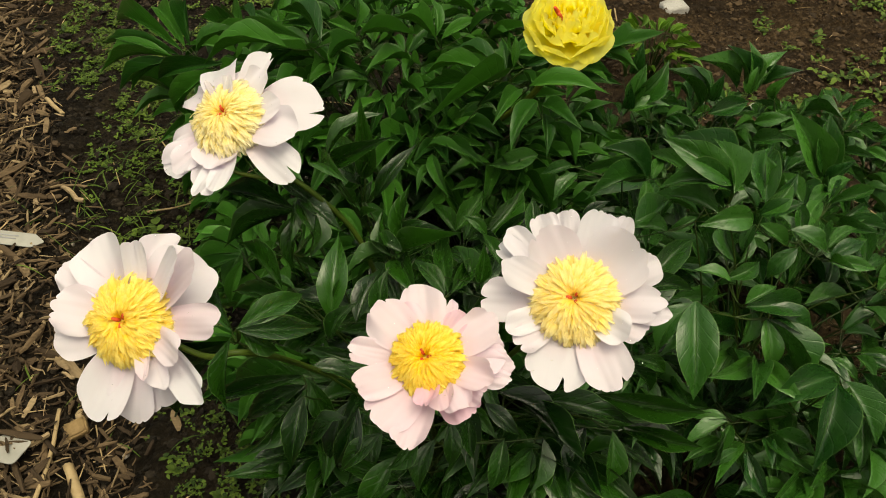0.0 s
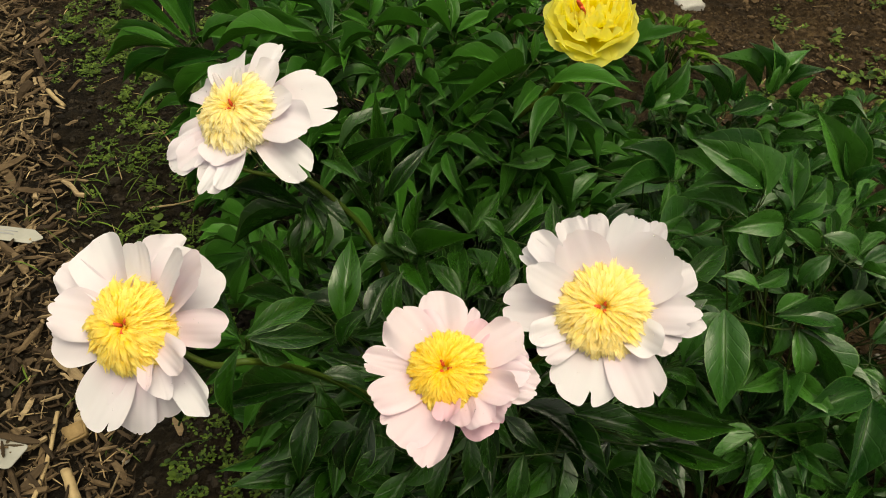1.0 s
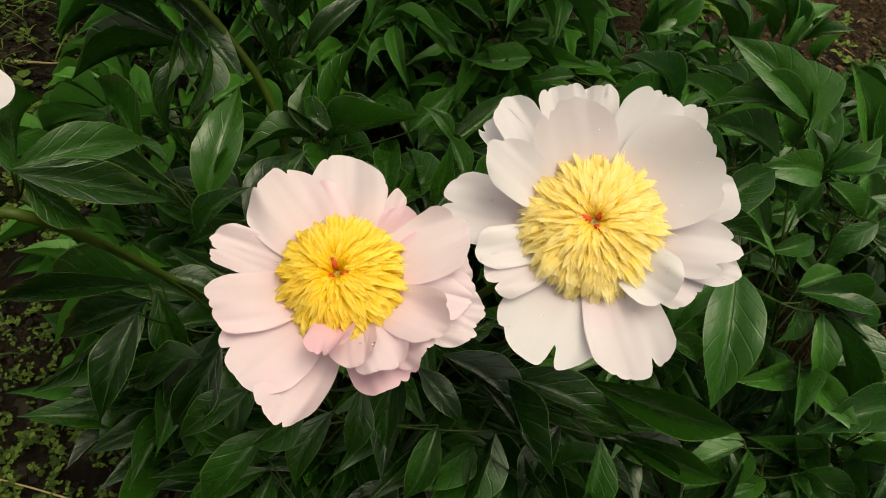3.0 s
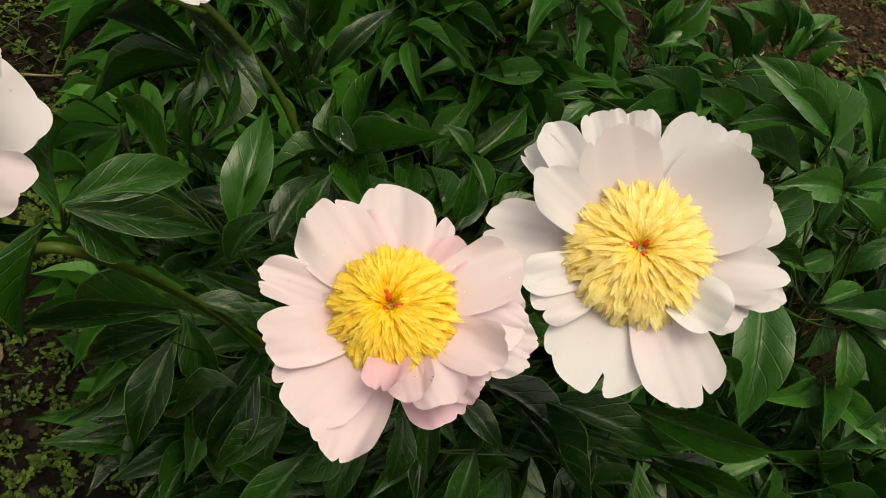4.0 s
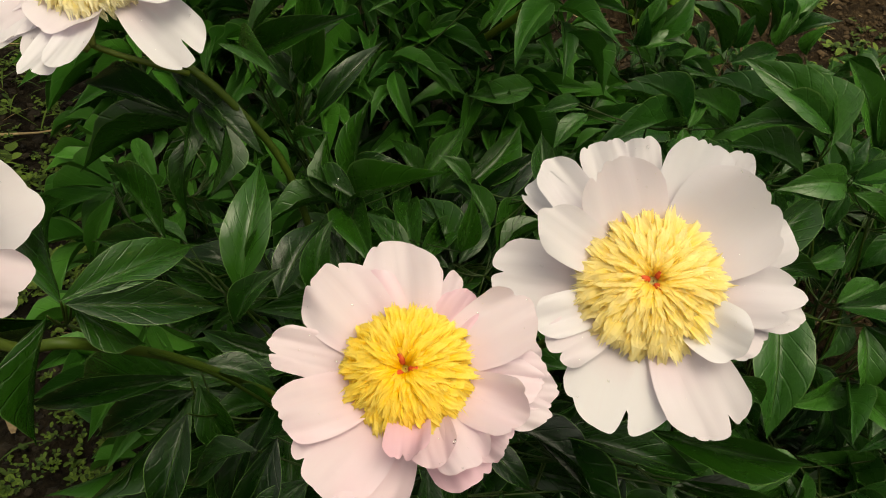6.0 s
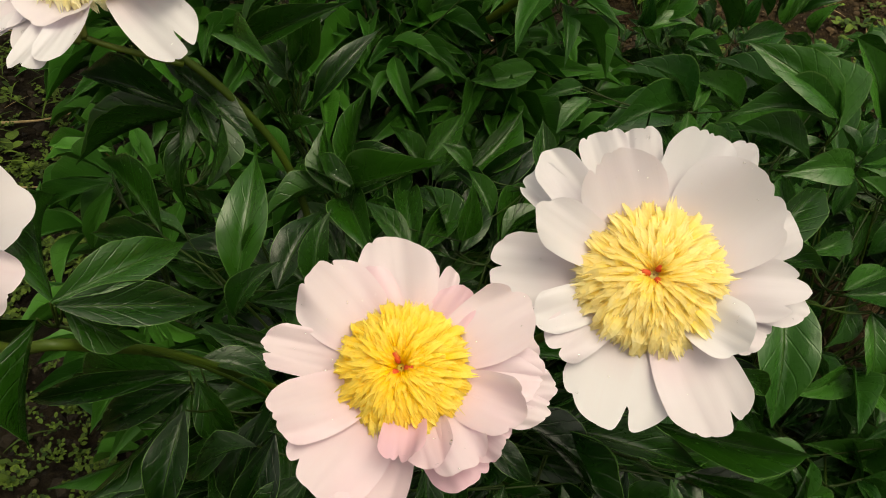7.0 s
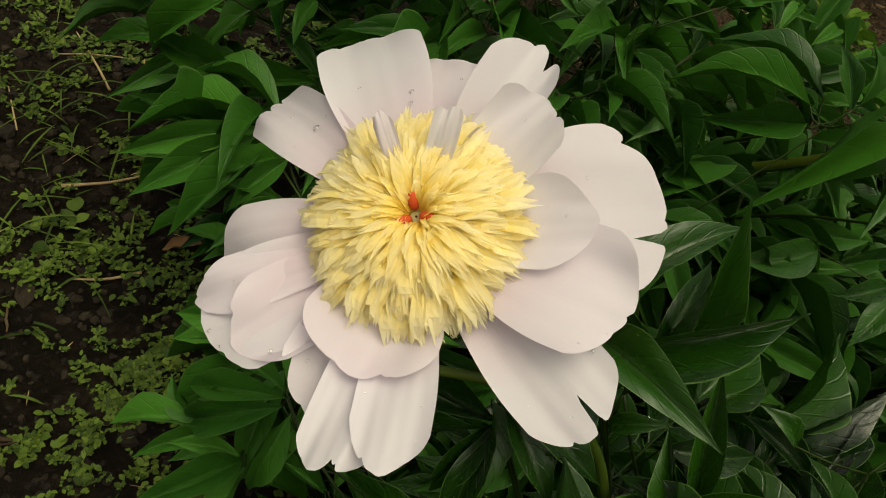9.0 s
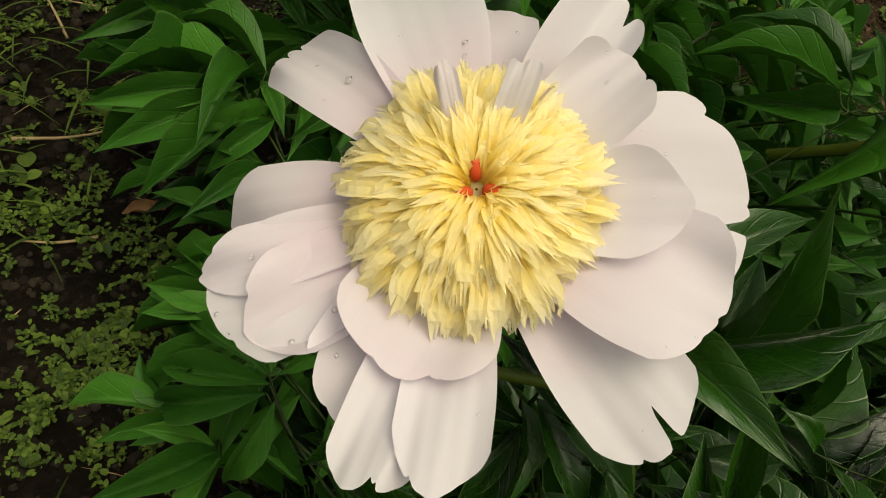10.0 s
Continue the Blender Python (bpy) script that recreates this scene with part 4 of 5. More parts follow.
D_NEAR = [
    (300, 893, 326, 240, 917, 357, 32),
    (298, 890, 326, 215, 854, 328, 29),
    (299, 888, 326, 285, 860, 296, 29),
    (303, 895, 326, 296, 922, 346, 25),
    (365, 924, 304, 302, 938, 335, 27),
    (310, 903, 315, 330, 934, 325, 23),
    (218, 938, 297, 183, 906, 277, 30),
    (209, 944, 307, 167, 936, 298, 26),
    (167, 980, 297, 96, 969, 288, 33)]
LEAVES_D = (D_TOP, D_MID, D_LEFT, D_RIGHT, D_RIGHT2, D_CENTRE, D_LOW, D_NEAR)
for rows in LEAVES_D:
    hub = (0.7 * rows[0][0] / 1000 + 0.3 * ROOT_D[0], 0.7 * rows[0][1] / 1000 + 0.3 * ROOT_D[1], 0)
    leaf(small_peony, SET_C, rows, root_near(hub))
undergrowth(small_peony, SET_C, (0.42, 1.08, 0), 50, 0.22, 0.18, 0.06, 0.18, 0.07)
undergrowth(small_peony, SET_C, (0.60, 1.23, 0), 12, 0.11, 0.06, 0.06, 0.14, 0.07)
undergrowth(small_peony, SET_C, (0.50, 1.26, 0), 12, 0.10, 0.05, 0.10, 0.19, 0.06)
undergrowth(small_peony, SET_C, (0.34, 1.18, 0), 10, 0.07, 0.07, 0.13, 0.21, 0.065)
undergrowth(small_peony, SET_C, (0.66, 1.20, 0), 12, 0.09, 0.08, 0.10, 0.19, 0.06)
undergrowth(small_peony, SET_C, (0.72, 1.144, 0), 14, 0.10, 0.09, 0.08, 0.18, 0.065)

# ---- yellow double flower and the bud ----
def double_flower(plant, centre, axis, label, seed):
    """A full, ruffled flower: a fringe of guard petals round a ball of smaller ones."""
    rnd = random.Random(seed)
    m = frame_of(centre, axis)
    bm = bmesh.new()
    bmesh.ops.create_uvsphere(bm, u_segments=14, v_segments=8, radius=0.012, matrix=m @ Matrix.Translation((0, 0, -0.006)))
    head = part("flower", bm, STEM, plant, label)
    # count, tip radius and height, swelling radius and height, width, raggedness
    rings = ((9, 0.064, 0.014, 0.040, -0.004, 0.058, 0.5), (8, 0.051, 0.035, 0.066, 0.008, 0.056, 0.8), (12, 0.040, 0.045, 0.055, 0.022, 0.032, 2.4), (14, 0.031, 0.051, 0.045, 0.030, 0.026, 2.8),
             (14, 0.023, 0.054, 0.035, 0.037, 0.022, 2.8), (12, 0.014, 0.055, 0.023, 0.042, 0.018, 2.8), (8, 0.007, 0.053, 0.012, 0.042, 0.015, 2.8))
    for k, (count, reach, high, belly_r, belly_z, wide, notch) in enumerate(rings):
        for i in range(count):
            g, f = rnd.uniform(0.84, 1.02), rnd.uniform(0.84, 1.02)
            cuts = [(rnd.uniform(-0.6, 0.6), 0.05 * notch * rnd.uniform(0.3, 1.2), rnd.uniform(0.06, 0.14)) for _ in range(2)]
            me = mesh_of("petal", petal_mesh(reach * g, high * f, wide * rnd.uniform(0.85, 1.15), seed * 100 + k * 15 + i, cuts=cuts, ruffle=1 + 0.6 * notch, start=0.004, swell=(belly_r * g, belly_z * f)), PETAL_Y)
            adopt(new("petal", me), head, m @ Matrix.Rotation(2 * math.pi * (i + 0.5 * (k % 2) + rnd.uniform(-0.2, 0.2)) / count, 4, "Z"))
    for k in range(2):
        bm = bmesh.new()
        a = 3.3 + 0.5 * k
        tube(bm, [m @ Vector((0.010 * math.cos(a), 0.010 * math.sin(a), 0.03)), m @ Vector((0.018 * math.cos(a), 0.018 * math.sin(a), 0.047)), m @ Vector((0.021 * math.cos(a), 0.021 * math.sin(a), 0.054))], 0.0035, 0.002, 8, 4)
        part("carpel", bm, CARPEL, head, "dull red carpel")
    return head


LEMON_HEAD = (0.197, 1.006, 0.474)
double_flower(yellow_peony, LEMON_HEAD, (-0.05, -0.38, 0.92), "full ruffled lemon-yellow double flower", 8)
stem(yellow_peony, (ROOT_B, (0.08, 1.10, 0.22), (0.16, 1.0, 0.39), LEMON_HEAD), 0.005, 0.004)


def bud(plant, at, radius, lean):
    bm = bmesh.new()
    m = Matrix.Translation(at) @ Matrix.Rotation(lean, 4, "Y")
    bmesh.ops.create_uvsphere(bm, u_segments=16, v_segments=12, radius=radius, matrix=m)
    for v in bm.verts:
        p = m.inverted() @ v.co
        if p.z > 0:
            p.z *= 1.12
        v.co = m @ p
    for k in range(4):
        a = k * 1.57
        d = Vector((math.cos(a), math.sin(a), 0))
        tube(bm, [m @ (d * radius * 0.3 - Vector((0, 0, radius))), m @ (d * radius * 1.03), m @ (d * radius * 0.75 + Vector((0, 0, radius * 0.75)))], radius * 0.42, radius * 0.05, 6, 4)
    return part("bud", bm, BUD, plant, "round green flower bud")


bud(peony, (-0.187, 0.722, 0.492), 0.0085, -0.5)
stem(peony, ((-0.123, 0.732, 0.461), (-0.165, 0.726, 0.476), (-0.184, 0.723, 0.486)), 0.0022, 0.002)

# ---- young peony shoot at the edge of the bed ----
ROOT_E = (0.47, 1.62, -0.03)
shoot = thing("peony_seedling", ROOT_E, "young yellow-green peony shoot in bare soil", "plant")
for k in range(24):
    a = k * 2.4 + 0.3
    out = 0.006 + 0.0015 * k
    at = (ROOT_E[0] + out * math.cos(a), ROOT_E[1] + out * math.sin(a), 0.085 - 0.002 * k)
    wild_leaf(shoot, SET_Y, ROOT_E, at, a, 0.048, 0.5, 1)


# ---- scattered ground cover, in single meshes ----
class Heap:
    """Collects many small sheets and lumps into one mesh."""

    def __init__(self):
        self.v, self.f, self.uv = [], [], []

    def add(self, verts, faces, uvs=None):
        n = len(self.v)
        self.v += [tuple(q) for q in verts]
        for f in faces:
            self.f.append(tuple(n + i for i in f))
            self.uv += [uvs[i] if uvs else (0.5, 0.5) for i in f]

    def blade(self, base, heading, length, width, rise, fall, nv=3):
        d, s = Vector((math.cos(heading), math.sin(heading), 0)), Vector((-math.sin(heading), math.cos(heading), 0))
        vs, us = [], []
        for j in range(nv + 1):
            t = j / nv
            c = Vector(base) + d * length * t + Vector((0, 0, rise * length * t - fall * length * t * t))
            h = width * 0.5 * (0.25 + 2.4 * t * (1 - t) * (1.25 - 0.5 * t)) if t < 1 else width * 0.04
            for k in (-1, 0, 1):
                vs.append(c + s * h * k + Vector((0, 0, 0.25 * h * abs(k))))
                us.append((0.5 + 0.5 * k, t))
        fs = [(3 * j + k, 3 * j + k + 1, 3 * j + k + 4, 3 * j + k + 3) for j in range(nv) for k in (0, 1)]
        self.add(vs, fs, us)

    def lump(self, at, size, rnd):
        t = (1 + 5 ** 0.5) / 2
        pts = [(-1, t, 0), (1, t, 0), (-1, -t, 0), (1, -t, 0), (0, -1, t), (0, 1, t), (0, -1, -t), (0, 1, -t), (t, 0, -1), (t, 0, 1), (-t, 0, -1), (-t, 0, 1)]
        tri = [(0, 11, 5), (0, 5, 1), (0, 1, 7), (0, 7, 10), (0, 10, 11), (1, 5, 9), (5, 11, 4), (11, 10, 2), (10, 7, 6), (7, 1, 8), (3, 9, 4), (3, 4, 2), (3, 2, 6), (3, 6, 8), (3, 8, 9), (4, 9, 5), (2, 4, 11), (6, 2, 10), (8, 6, 7), (9, 8, 1)]
        sx, sy, sz = (size * rnd.uniform(0.35, 0.6) for _ in range(3))
        c, s = math.cos(rnd.uniform(0, 6)), math.sin(rnd.uniform(0, 6))
        vs = []
        for x, y, z in pts:
            k = rnd.uniform(0.6, 1.3)
            vs.append((at[0] + k * (x * sx * c - y * sy * s), at[1] + k * (x * sx * s + y * sy * c), at[2] + k * z * sz * 0.8))
        self.add(vs, tri)

    def make(self, name, mat, label, category, smooth=True, parent=None, kind="stuff"):
        me = bpy.data.meshes.new(name)
        me.from_pydata(self.v, [], self.f)
        lay = me.uv_layers.new(name="UVMap")
        lay.data.foreach_set("uv", [c for q in self.uv for c in q])
        me.materials.append(mat)
        me.polygons.foreach_set("use_smooth", [smooth] * len(me.polygons))
        ob = new(name, me)
        adopt(ob, parent, Matrix())
        return tagged(ob, label, category, kind=kind)


EDGE = [(0.3, -0.40), (0.6, -0.395), (0.70, -0.43), (0.85, -0.50), (0.96, -0.54), (1.1, -0.615), (1.2, -0.665), (1.4, -0.755), (1.66, -0.87), (2.4, -1.1)]


def mulch_edge(y):
    """Where the bark mulch of the path ends, by the distance ahead."""
    for (a, p), (b, q) in zip(EDGE, EDGE[1:]):
        if y <= b:
            return p + (q - p) * max(0.0, (y - a) / (b - a))
    return EDGE[-1][1]


def in_plant(x, y):
    return ((x - 0.03) / 0.2) ** 2 + ((y - 0.66) / 0.17) ** 2 < 1 or ((x - 0.0) / 0.34) ** 2 + ((y - 1.2) / 0.2) ** 2 < 1 or ((x - 0.43) / 0.17) ** 2 + ((y - 0.74) / 0.15) ** 2 < 1


scatter = random.Random(21)


def fade(x, y, x0, x1, y0, y1):
    """One inside a rectangle, thinning to nothing within forty centimetres round it."""
    away = math.hypot(max(x0 - x, 0.0, x - x1), max(y0 - y, 0.0, y - y1))
    return max(0.0, 1.0 - away / 0.4)


def patch(x, y, scale, offset):
    return noise.noise(Vector((x * scale, y * scale, offset)))


def chickweed(heap, x, y, size):
    """A low tuft of small oval leaves on short sprawling shoots."""
    z = ground_height(x, y)
    for s in range(scatter.randint(2, 4)):
        a = scatter.uniform(0, 6.28)
        px, py, pz = x, y, z + 0.002
        for k in range(scatter.randint(2, 4)):
            a += scatter.gauss(0, 0.5)
            step = size * scatter.uniform(0.5, 1.0)
            px, py, pz = px + math.cos(a) * step, py + math.sin(a) * step, pz + size * scatter.uniform(0.0, 0.5)
            for _ in range(scatter.randint(1, 3)):
                g = size * scatter.uniform(0.6, 1.4)
                heap.blade((px, py, pz), scatter.uniform(0, 6.28), g, g * scatter.uniform(0.6, 0.95), scatter.uniform(-0.1, 0.9), scatter.uniform(0.0, 0.5), 4)


WEED_SPOTS = [(-0.31, 0.64), (-0.27, 0.61), (-0.23, 0.64), (-0.20, 0.60), (-0.25, 0.67), (-0.30, 0.58), (-0.33, 0.70), (-0.29, 0.73), (-0.34, 0.76), (-0.22, 0.57), (-0.18, 0.64), (-0.27, 0.56), (-0.31, 0.77), (-0.23, 0.62), (-0.28, 0.61), (-0.17, 0.61), (-0.29, 0.7), (-0.39, 0.98), (-0.37, 1.07), (-0.39, 0.93), (-0.59, 1.34), (-0.43, 1.08), (-0.43, 0.97), (-0.48, 1.41), (-0.44, 0.9), (-0.38, 0.97), (-0.31, 0.88), (-0.61, 1.37), (-0.69, 1.48), (-0.5, 1.4), (-0.4, 0.94), (-0.58, 1.24), (-0.73, 1.62), (-0.7, 1.76), (-0.54, 1.28), (-0.44, 1.21), (-0.29, 0.69), (-0.78, 1.71), (-0.43, 1.13), (-0.87, 1.83), (-0.8, 1.75), (-0.78, 1.83), (-0.81, 1.68), (-0.75, 1.66), (-0.73, 1.77), (-0.81, 1.61), (-0.76, 1.57), (-0.86, 1.74), (-0.71, 1.61), (-0.83, 1.89), (-0.74, 1.88), (-0.7, 1.8), (-0.75, 1.51), (-0.7, 1.53)]
weeds = Heap()
tries = 0
count = 0
while count < 1600 and tries < 60000:
    tries += 1
    x, y = scatter.uniform(-0.85, -0.12), scatter.uniform(0.45, 2.0)
    e = mulch_edge(y)
    if x < e + 0.03 or in_plant(x, y):
        continue
    if patch(x, y, 8.0, 1.0) + 0.8 * patch(x, y, 26.0, 4.0) < scatter.uniform(0.0, 0.45):
        continue
    chickweed(weeds, x, y, 0.0044 * math.exp(scatter.gauss(0, 0.28)))
    count += 1
for cx, cy in WEED_SPOTS:
    for _ in range(6):
        x, y = scatter.gauss(cx, 0.026), scatter.gauss(cy, 0.022)
        chickweed(weeds, x, y, 0.0044 * math.exp(scatter.gauss(0, 0.28)))
weeds.make("ground_cover_weeds", WEED, "low patchy chickweed with small light green leaves on soil", "weeds")

far_weeds = Heap()
for _ in range(420):
    x, y = scatter.uniform(0.45, 1.25), scatter.uniform(1.2, 2.3)
    if patch(x, y, 5.0, 7.0) > 0.12:
        chickweed(far_weeds, x, y, scatter.uniform(0.007, 0.014))
far_weeds.make("soil_weeds", WEED, "small scattered weed seedlings on bare soil", "weeds")

grass = Heap()
for _ in range(170):
    x, y = scatter.gauss(-0.52, 0.09), scatter.gauss(1.17, 0.09)
    if scatter.random() < 0.35:
        x, y = scatter.uniform(-0.75, -0.25), scatter.uniform(0.6, 1.8)
    grass.blade((x, y, ground_height(x, y)), scatter.uniform(0, 6.28), scatter.uniform(0.03, 0.075), scatter.uniform(0.0018, 0.0035), scatter.uniform(0.3, 1.2), scatter.uniform(0.3, 0.9), 5)
grass.make("grass", WEED, "thin tufts of young green grass", "grass")

clods = Heap()
for _ in range(80000):
    x, y = scatter.uniform(-1.3, 1.7), scatter.uniform(0.0, 2.8)
    if scatter.random() > fade(x, y, -0.95, 1.25, 0.42, 2.3):
        continue
    size = min(0.010, 0.0029 * math.exp(scatter.gauss(0, 0.5)))
    clods.lump((x, y, ground_height(x, y) + size * 0.2), size, scatter)
clods.make("soil_clods", CLOD, "loose dark crumbs and clods of soil", "soil", False)

pebbles = Heap()
for _ in range(130):
    x, y = scatter.uniform(-0.9, 1.2), scatter.uniform(0.5, 2.2)
    size = scatter.uniform(0.002, 0.006)
    pebbles.lump((x, y, ground_height(x, y) + size * 0.3), size, scatter)
pebbles.make("pebbles", PEBBLE, "small pale pebbles in the soil", "pebbles")

# ---- bark mulch, dry stalks ----
def chip_mesh(seed):
    """A split, uneven piece of bark about three centimetres long."""
    r = random.Random(seed)
    bm = bmesh.new()
    n = 4
    half, wide, thick = r.uniform(0.010, 0.030), r.choice((0.0010, 0.0014, 0.002, 0.003, 0.0042, 0.0058)), r.uniform(0.0014, 0.004)
    thick = min(thick, wide)
    rings = []
    for j in range(n + 1):
        t = -1 + 2 * j / n
        k = 1 - 0.45 * abs(t) ** 3 * r.uniform(0.3, 1.4)
        bend = r.uniform(-0.0015, 0.0015)
        rings.append([bm.verts.new((t * half + r.uniform(-0.002, 0.002), y * wide * k * r.uniform(0.7, 1.2) + bend, z * thick * k * r.uniform(0.7, 1.2) + bend)) for y, z in ((-1, -0.6), (0.9, -1), (1, 0.7), (-0.2, 1.1), (-0.9, 0.6))])
    for a, c in zip(rings, rings[1:]):
        for i in range(5):
            bm.faces.new((a[i], a[(i + 1) % 5], c[(i + 1) % 5], c[i]))
    bm.faces.new(rings[0][::-1])
    bm.faces.new(rings[-1])
    return mesh_of("bark_chip", bm, BARK, False)


CHIPS = [chip_mesh(400 + k) for k in range(40)]
mulch = thing("bark_mulch", (-0.6, 0.9, 0.05), "weathered brown bark chips and splinters over the path", "mulch")


def chip_pose(x, y, lift, grow):
    z = ground_height(x, y) + lift
    return pose(x, y, z, scatter.gauss(0, 25), scatter.gauss(0, 17), scatter.uniform(0, 360)) @ Matrix.Diagonal((grow, grow * scatter.uniform(0.7, 1.2), grow, 1))


bm = bmesh.new()
bmesh.ops.create_cube(bm, size=1, matrix=pose(-0.482, 0.706, ground_height(-0.482, 0.706) + 0.016, 14, -10, 25) @ Matrix.Diagonal((0.030, 0.024, 0.018, 1)))
bmesh.ops.bevel(bm, geom=bm.edges[:], offset=0.0022, segments=2, affect="EDGES")
bmesh.ops.subdivide_edges(bm, edges=bm.edges[:], cuts=2, use_grid_fill=True)
for v in bm.verts:
    v.co += Vector(noise.noise_vector(v.co * 70)) * 0.0022
part("wood_block", bm, BARK_PALE, mulch, "squarish pale cut block of wood")

litter = Heap()
singles = 0
tries = 0
made = 0
while made < 21000 and tries < 180000:
    tries += 1
    x, y = scatter.uniform(-1.65, -0.28), scatter.uniform(0.0, 2.4)
    if scatter.random() > fade(x, y, -1.25, 0.0, 0.42, 1.95):
        continue
    e = mulch_edge(y) + scatter.gauss(0, 0.035)
    if x > e:
        continue
    lift, grow = scatter.uniform(0.0, 0.016), math.exp(scatter.gauss(-0.68, 0.45))
    m = chip_pose(x, y, lift, grow)
    made += 1
    if singles < 290 and grow > 0.55 and -0.85 < x and y < 1.25:
        adopt(new("bark_chip", scatter.choice(CHIPS)), mulch, m)
        singles += 1
        continue
    me = scatter.choice(CHIPS)
    litter.add([m @ v.co for v in me.vertices], [tuple(f.vertices) for f in me.polygons])
for _ in range(420):
    x, y = scatter.uniform(0.02, 0.95), scatter.uniform(0.45, 1.45)
    m = chip_pose(x, y, 0.002, math.exp(scatter.gauss(-0.3, 0.35)))
    me = scatter.choice(CHIPS)
    litter.add([m @ v.co for v in me.vertices], [tuple(f.vertices) for f in me.polygons])
litter.make("bark_litter", BARK, "fine bark litter", "", False, mulch)


def stalk(name, points, r0, r1, label):
    bm = bmesh.new()
    tube(bm, points, r0, r1, 8, 6)
    for v in bm.verts:
        v.co += Vector(noise.noise_vector(v.co * 90)) * r0 * 0.25
    ob = part(name, bm, STRAW, None)
    return tagged(ob, label, "dry stalk", "dry stalks on the soil")


def on_ground(x, y, lift=0.006):
    return x, y, ground_height(x, y) + lift


stalk("dry_stalk", [on_ground(-0.503, 0.56, 0.012), on_ground(-0.505, 0.66, 0.018), on_ground(-0.514, 0.735, 0.014)], 0.0035, 0.0028, "long pale dry stalk on the bark mulch")
stalk("dry_stalk", [on_ground(-0.425, 0.56, 0.012), on_ground(-0.455, 0.61, 0.014), on_ground(-0.482, 0.656, 0.012)], 0.0085, 0.007, "thick cut hollow pale stalk on the bark mulch")
stalk("dry_stalk", [on_ground(-0.757, 1.442, 0.012), on_ground(-0.73, 1.41, 0.014), on_ground(-0.702, 1.38, 0.012)], 0.0045, 0.004, "short white-grey stalk on the soil")
for k in range(46):
    x, y, a = scatter.uniform(-1.0, 0.9), scatter.uniform(0.5, 1.9), scatter.uniform(0, 6.28)
    n = scatter.uniform(0.02, 0.06)
    p = [on_ground(x + math.cos(a) * n * s, y + math.sin(a) * n * s, 0.003 + 0.004 * scatter.random()) for s in (-1, 0, 1)]
    stalk("dry_stalk", p, scatter.uniform(0.0008, 0.002), 0.0008, "thin dry brown twig lying on the soil")


# ---- stone, plant tags, dry leaf ----
def stone(at, size, turn, label):
    bm = bmesh.new()
    bmesh.ops.create_cube(bm, size=1)
    bmesh.ops.subdivide_edges(bm, edges=bm.edges[:], cuts=5, use_grid_fill=True)
    for v in bm.verts:
        p = v.co.copy()
        q = p.normalized() * 0.62
        p = p.lerp(q, 0.28)
        p += Vector(noise.noise_vector(p * 3.1)) * 0.09 + Vector(noise.noise_vector(p * 9)) * 0.03
        v.co = p
    ob = new("stone", mesh_of("stone", bm, GRANITE))
    adopt(ob, None, Matrix.Translation(at) @ Matrix.Rotation(turn, 4, "Z") @ Matrix.Diagonal((*size, 1)))
    return tagged(ob, label, "stone")


stone((0.587, 1.93, -0.025), (0.06, 0.045, 0.05), 0.3, "rough grey speckled granite stone on bare soil")
stone((0.683, 1.52, -0.022), (0.022, 0.026, 0.02), 0.8, "small pale grey stone among the peony leaves")


def plant_tag(m, length, width, label, marks):
    """A white plastic tag with rounded corners and a pointed end."""
    bm = bmesh.new()
    c = width * 0.5
    k = width * 0.16
    outline = [(0, -c + k), (k * 0.3, -c + k * 0.3), (k, -c), (length * 0.8, -c), (length, -c * 0.12), (length, c * 0.12), (length * 0.8, c), (k, c), (k * 0.3, c - k * 0.3), (0, c - k)]
    low = [bm.verts.new((x, y, 0)) for x, y in outline]
    high = [bm.verts.new((x, y, 0.0012)) for x, y in outline]
    bm.faces.new(low[::-1])
    bm.faces.new(high)
    n = len(outline)
    for i in range(n):
        bm.faces.new((low[i], low[(i + 1) % n], high[(i + 1) % n], high[i]))
    ob = new("plant_tag", mesh_of("plant_tag", bm, TAG, False))
    adopt(ob, None, m)
    tagged(ob, label, "plant tag", "plant tags")
    for i in range(marks):
        bm = bmesh.new()
        bmesh.ops.create_cube(bm, size=1, matrix=m @ Matrix.Translation((length * 0.3, width * (0.22 - 0.22 * i), 0.0014)) @ Matrix.Diagonal((length * (0.4 - 0.08 * i), width * 0.07, 0.0004, 1)))
        part("writing_bar", bm, INK, ob, "faded grey line of writing")
    return ob


plant_tag(pose(-0.712, 1.045, ground_height(-0.7, 1.06) + 0.022, 12, 6, -4), 0.085, 0.026, "white plastic plant tag lying on the bark mulch", 2)
plant_tag(pose(-0.532, 0.655, ground_height(-0.52, 0.65) + 0.03, 8, 4, 165), 0.11, 0.042, "broad white plastic plant tag stuck in the bark mulch", 0)


def dry_leaf(x, y, size, turn):
    bm = bmesh.new()
    lay = bm.loops.layers.uv.new("UVMap")

    def place(u, v):
        half = 0.34 * size * (max(v, 0.002) ** 0.7) * (1 - v) ** 0.6 * 1.7
        edge = half * (1 + 0.12 * math.sin(19 * v + turn + 2 * u))
        z = size * (0.16 * math.sin(2.6 * v + 0.3) + 0.3 * u * u * half / size * 2 + 0.035 * math.sin(11 * v + 3 * u + turn))
        return size * v, u * edge * (1 - 0.25 * u * u), z

    sheet(bm, 8, 12, place, lay)
    ob = new("dry_leaf", mesh_of("dry_leaf", bm, DRY))
    adopt(ob, None, pose(x, y, ground_height(x, y) + 0.003, 0, 0, turn))
    return tagged(ob, "curled dead brown leaf on the soil", "dry leaf", "dry leaves")


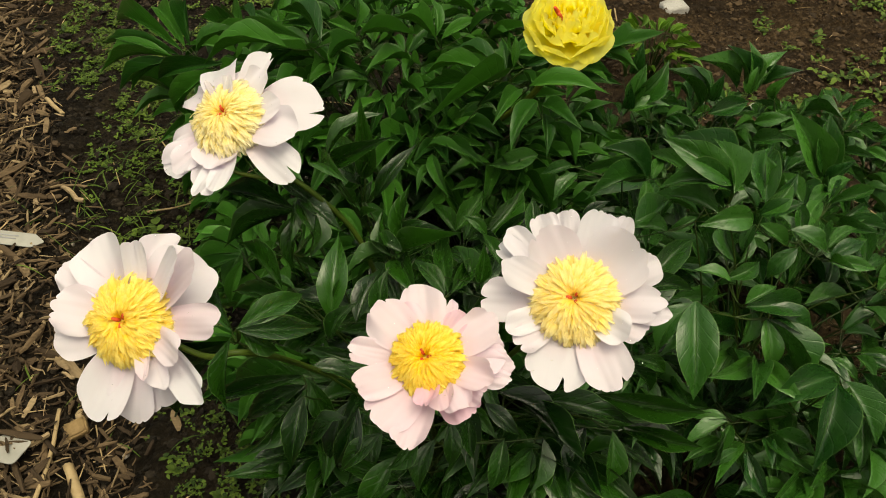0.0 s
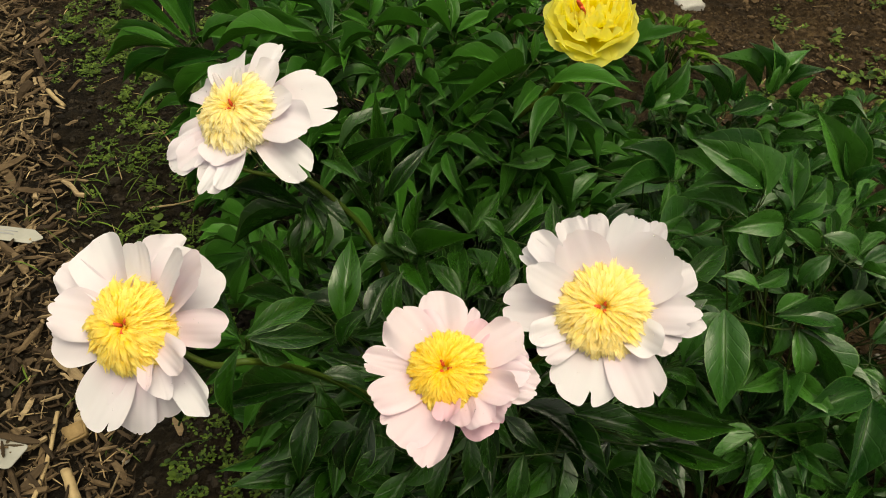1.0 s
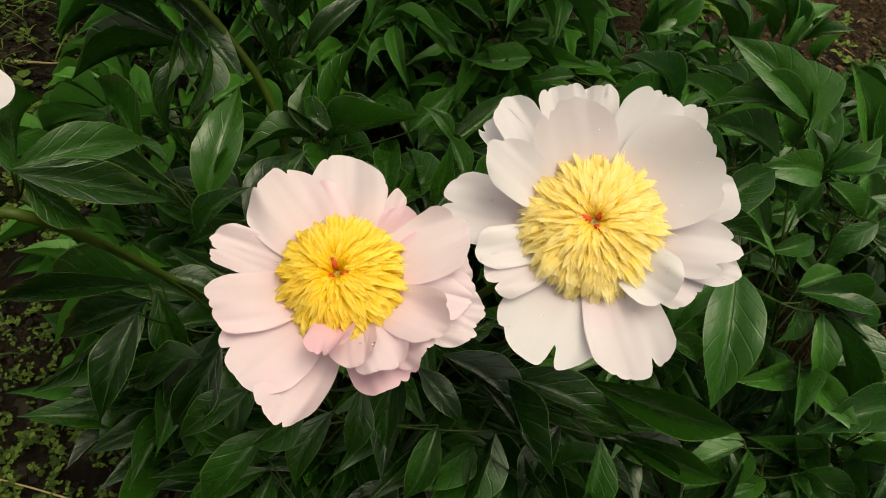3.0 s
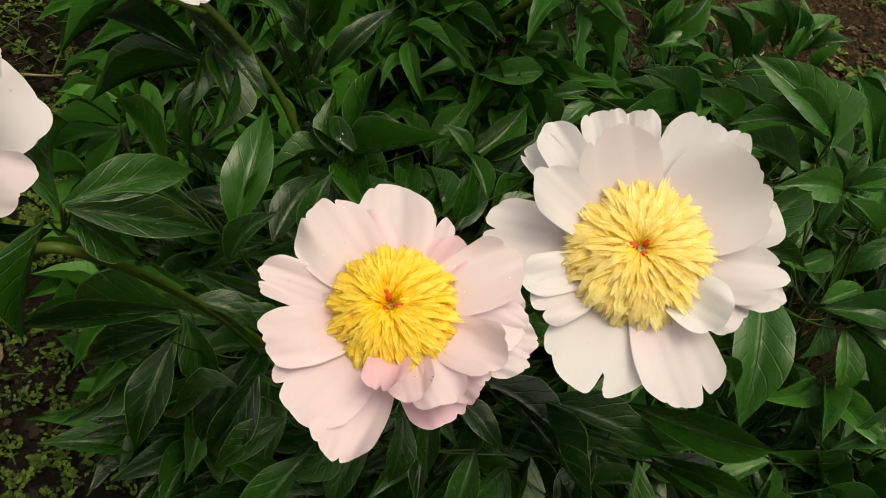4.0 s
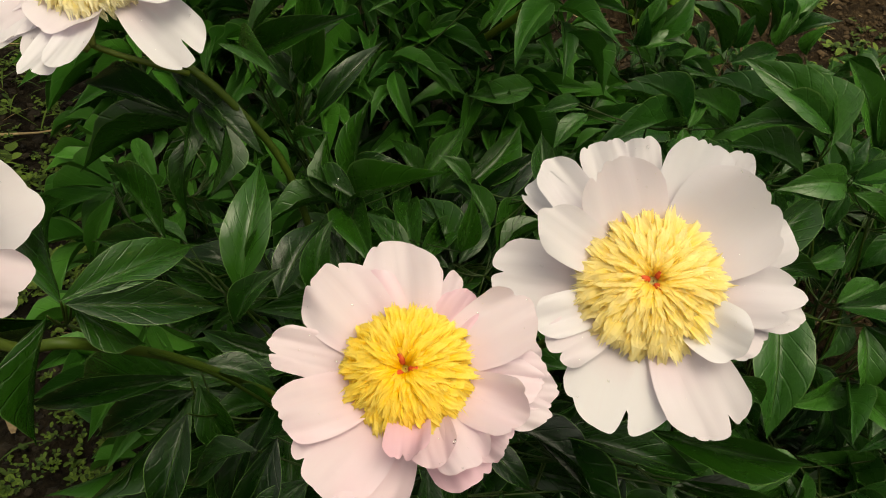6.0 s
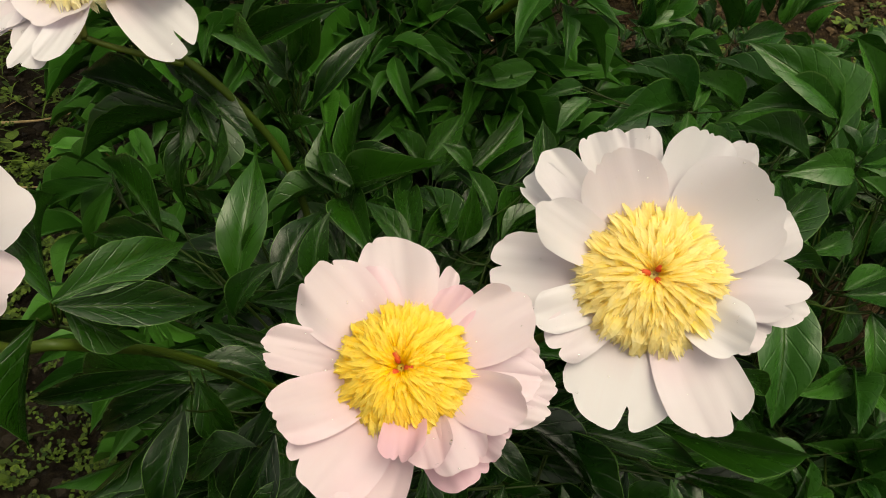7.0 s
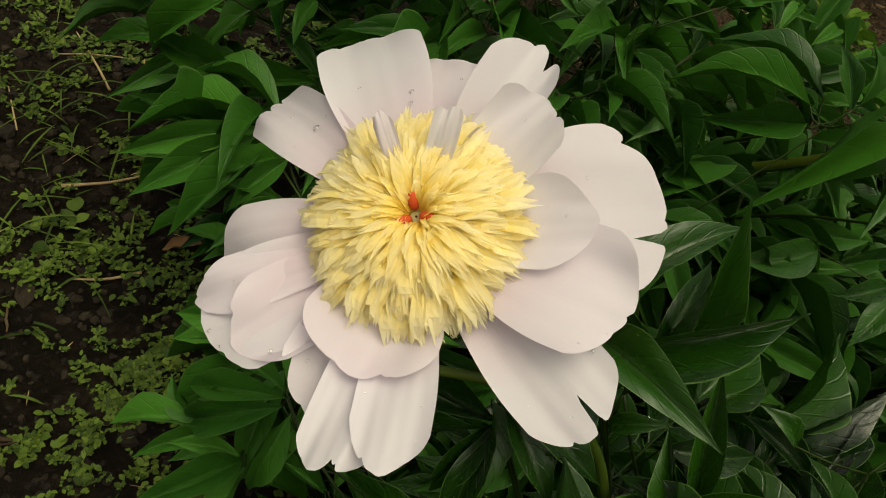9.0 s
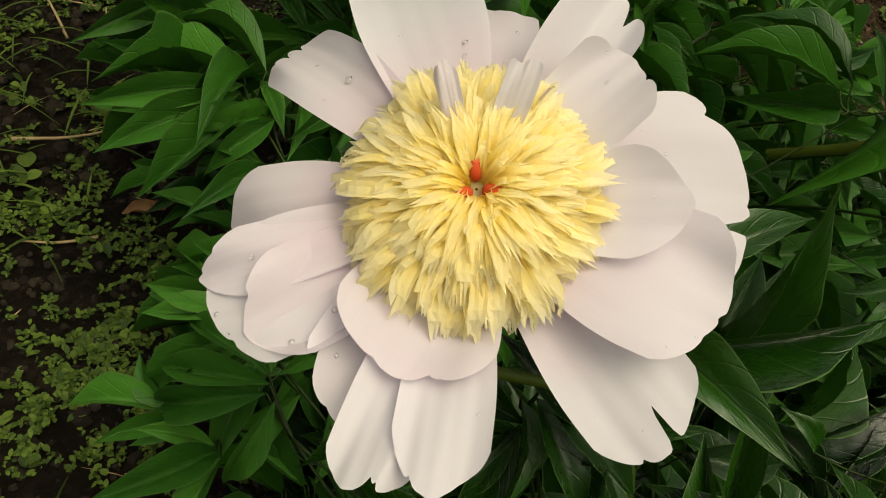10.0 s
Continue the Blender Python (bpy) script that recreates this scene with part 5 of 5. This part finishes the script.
for x, y, size, turn in ((-0.386, 1.114, 0.042, 20), (0.72, 1.0, 0.045, 70), (0.50, 1.02, 0.04, 200), (0.60, 0.62, 0.045, 300)):
    dry_leaf(x, y, size, turn)

# ---- dew on the petals ----
WATER, wn2, wl2, wb = material("water")
wb.inputs["Base Color"].default_value = (1, 1, 1, 1)
wb.inputs["Metallic"].default_value, wb.inputs["Roughness"].default_value = 1.0, 0.03
gloss = wn2.new("ShaderNodeFresnel")
gloss.inputs[0].default_value = 1.5
clear = wn2.new("ShaderNodeBsdfTransparent")
film = wn2.new("ShaderNodeMixShader")
wl2.new(math_node(wn2, wl2, "ADD", math_node(wn2, wl2, "MULTIPLY", gloss.outputs[0], 1.2), 0.06, True), film.inputs[0])
wl2.new(clear.outputs[0], film.inputs[1])
wl2.new(wb.outputs[0], film.inputs[2])
wl2.new(film.outputs[0], wn2["Material Output"].inputs[0])
dew = Heap()
for me, q, count in DEWY:
    normal_turn = q.to_3x3()
    for _ in range(scatter.randint(1, 2 * count)):
        p = scatter.choice(me.polygons)
        if p.center.x < 0.035:
            continue
        n = normal_turn @ p.normal
        if n.z < 0:
            n = -n
        size = 0.00065 * math.exp(scatter.gauss(-0.2, 0.45))
        c = q @ p.center + n * size * 0.3
        u = n.cross(Vector((0.2, 0.9, 0.1))).normalized()
        w2 = n.cross(u)
        pts = [c + n * size * 0.55]
        for high, wide in ((0.42, 0.55), (0.1, 0.95), (-0.25, 0.9)):
            pts += [c + n * size * high + (u * math.cos(k * 0.785) + w2 * math.sin(k * 0.785)) * size * wide for k in range(8)]
        pts.append(c - n * size * 0.4)
        fs = [(0, 1 + k, 1 + (k + 1) % 8) for k in range(8)]
        for r in (0, 1):
            fs += [(1 + 8 * r + k, 9 + 8 * r + k, 9 + 8 * r + (k + 1) % 8, 1 + 8 * r + (k + 1) % 8) for k in range(8)]
        fs += [(25, 17 + (k + 1) % 8, 17 + k) for k in range(8)]
        dew.add(pts, fs)
DEW_FACES = [(0, 1 + k, 1 + (k + 1) % 6) for k in range(6)] + [(1 + k, 7 + k, 7 + (k + 1) % 6, 1 + (k + 1) % 6) for k in range(6)]
for ob, m in list(WORLD.items()):
    if not ob.name.startswith("leaflet") or m.translation.z < 0.34 or m.translation.y > 0.8:
        continue
    up = m.to_3x3()
    for _ in range(scatter.choice((0, 0, 1, 2, 4))):
        p = scatter.choice(ob.data.polygons)
        n = (up.inverted().transposed() @ p.normal).normalized()
        if n.z < 0.3:
            continue
        size = 0.0007 * math.exp(scatter.gauss(0, 0.4))
        c = m @ p.center
        u = n.cross(Vector((0.2, 0.9, 0.1))).normalized()
        w2 = n.cross(u)
        pts = [c + n * size * 0.6]
        for high, wide in ((0.4, 0.6), (0.0, 1.0)):
            pts += [c + n * size * high + (u * math.cos(k * 1.0472) + w2 * math.sin(k * 1.0472)) * size * wide for k in range(6)]
        dew.add(pts, DEW_FACES)
dew.make("dew_drops", WATER, "clear round drops of water on petals and leaves", "water drops")

# ---- fine dry litter ----
straw_bits = Heap()
for _ in range(420):
    x, y = scatter.uniform(-0.95, -0.15), scatter.uniform(0.5, 2.0)
    if scatter.random() < 0.35:
        x, y = scatter.uniform(0.1, 1.2), scatter.uniform(0.5, 2.1)
    if mulch_edge(y) + 0.05 < x < -0.15 and scatter.random() < 0.6:
        continue
    g = scatter.uniform(0.01, 0.05)
    straw_bits.blade((x, y, ground_height(x, y) + scatter.uniform(0.003, 0.009)), scatter.uniform(0, 6.28), g, scatter.uniform(0.0008, 0.003), scatter.uniform(-0.1, 0.25), 0.15, 3)
straw_bits.make("dry_litter", STRAW, "fine dry stalks and straw on the soil", "litter")
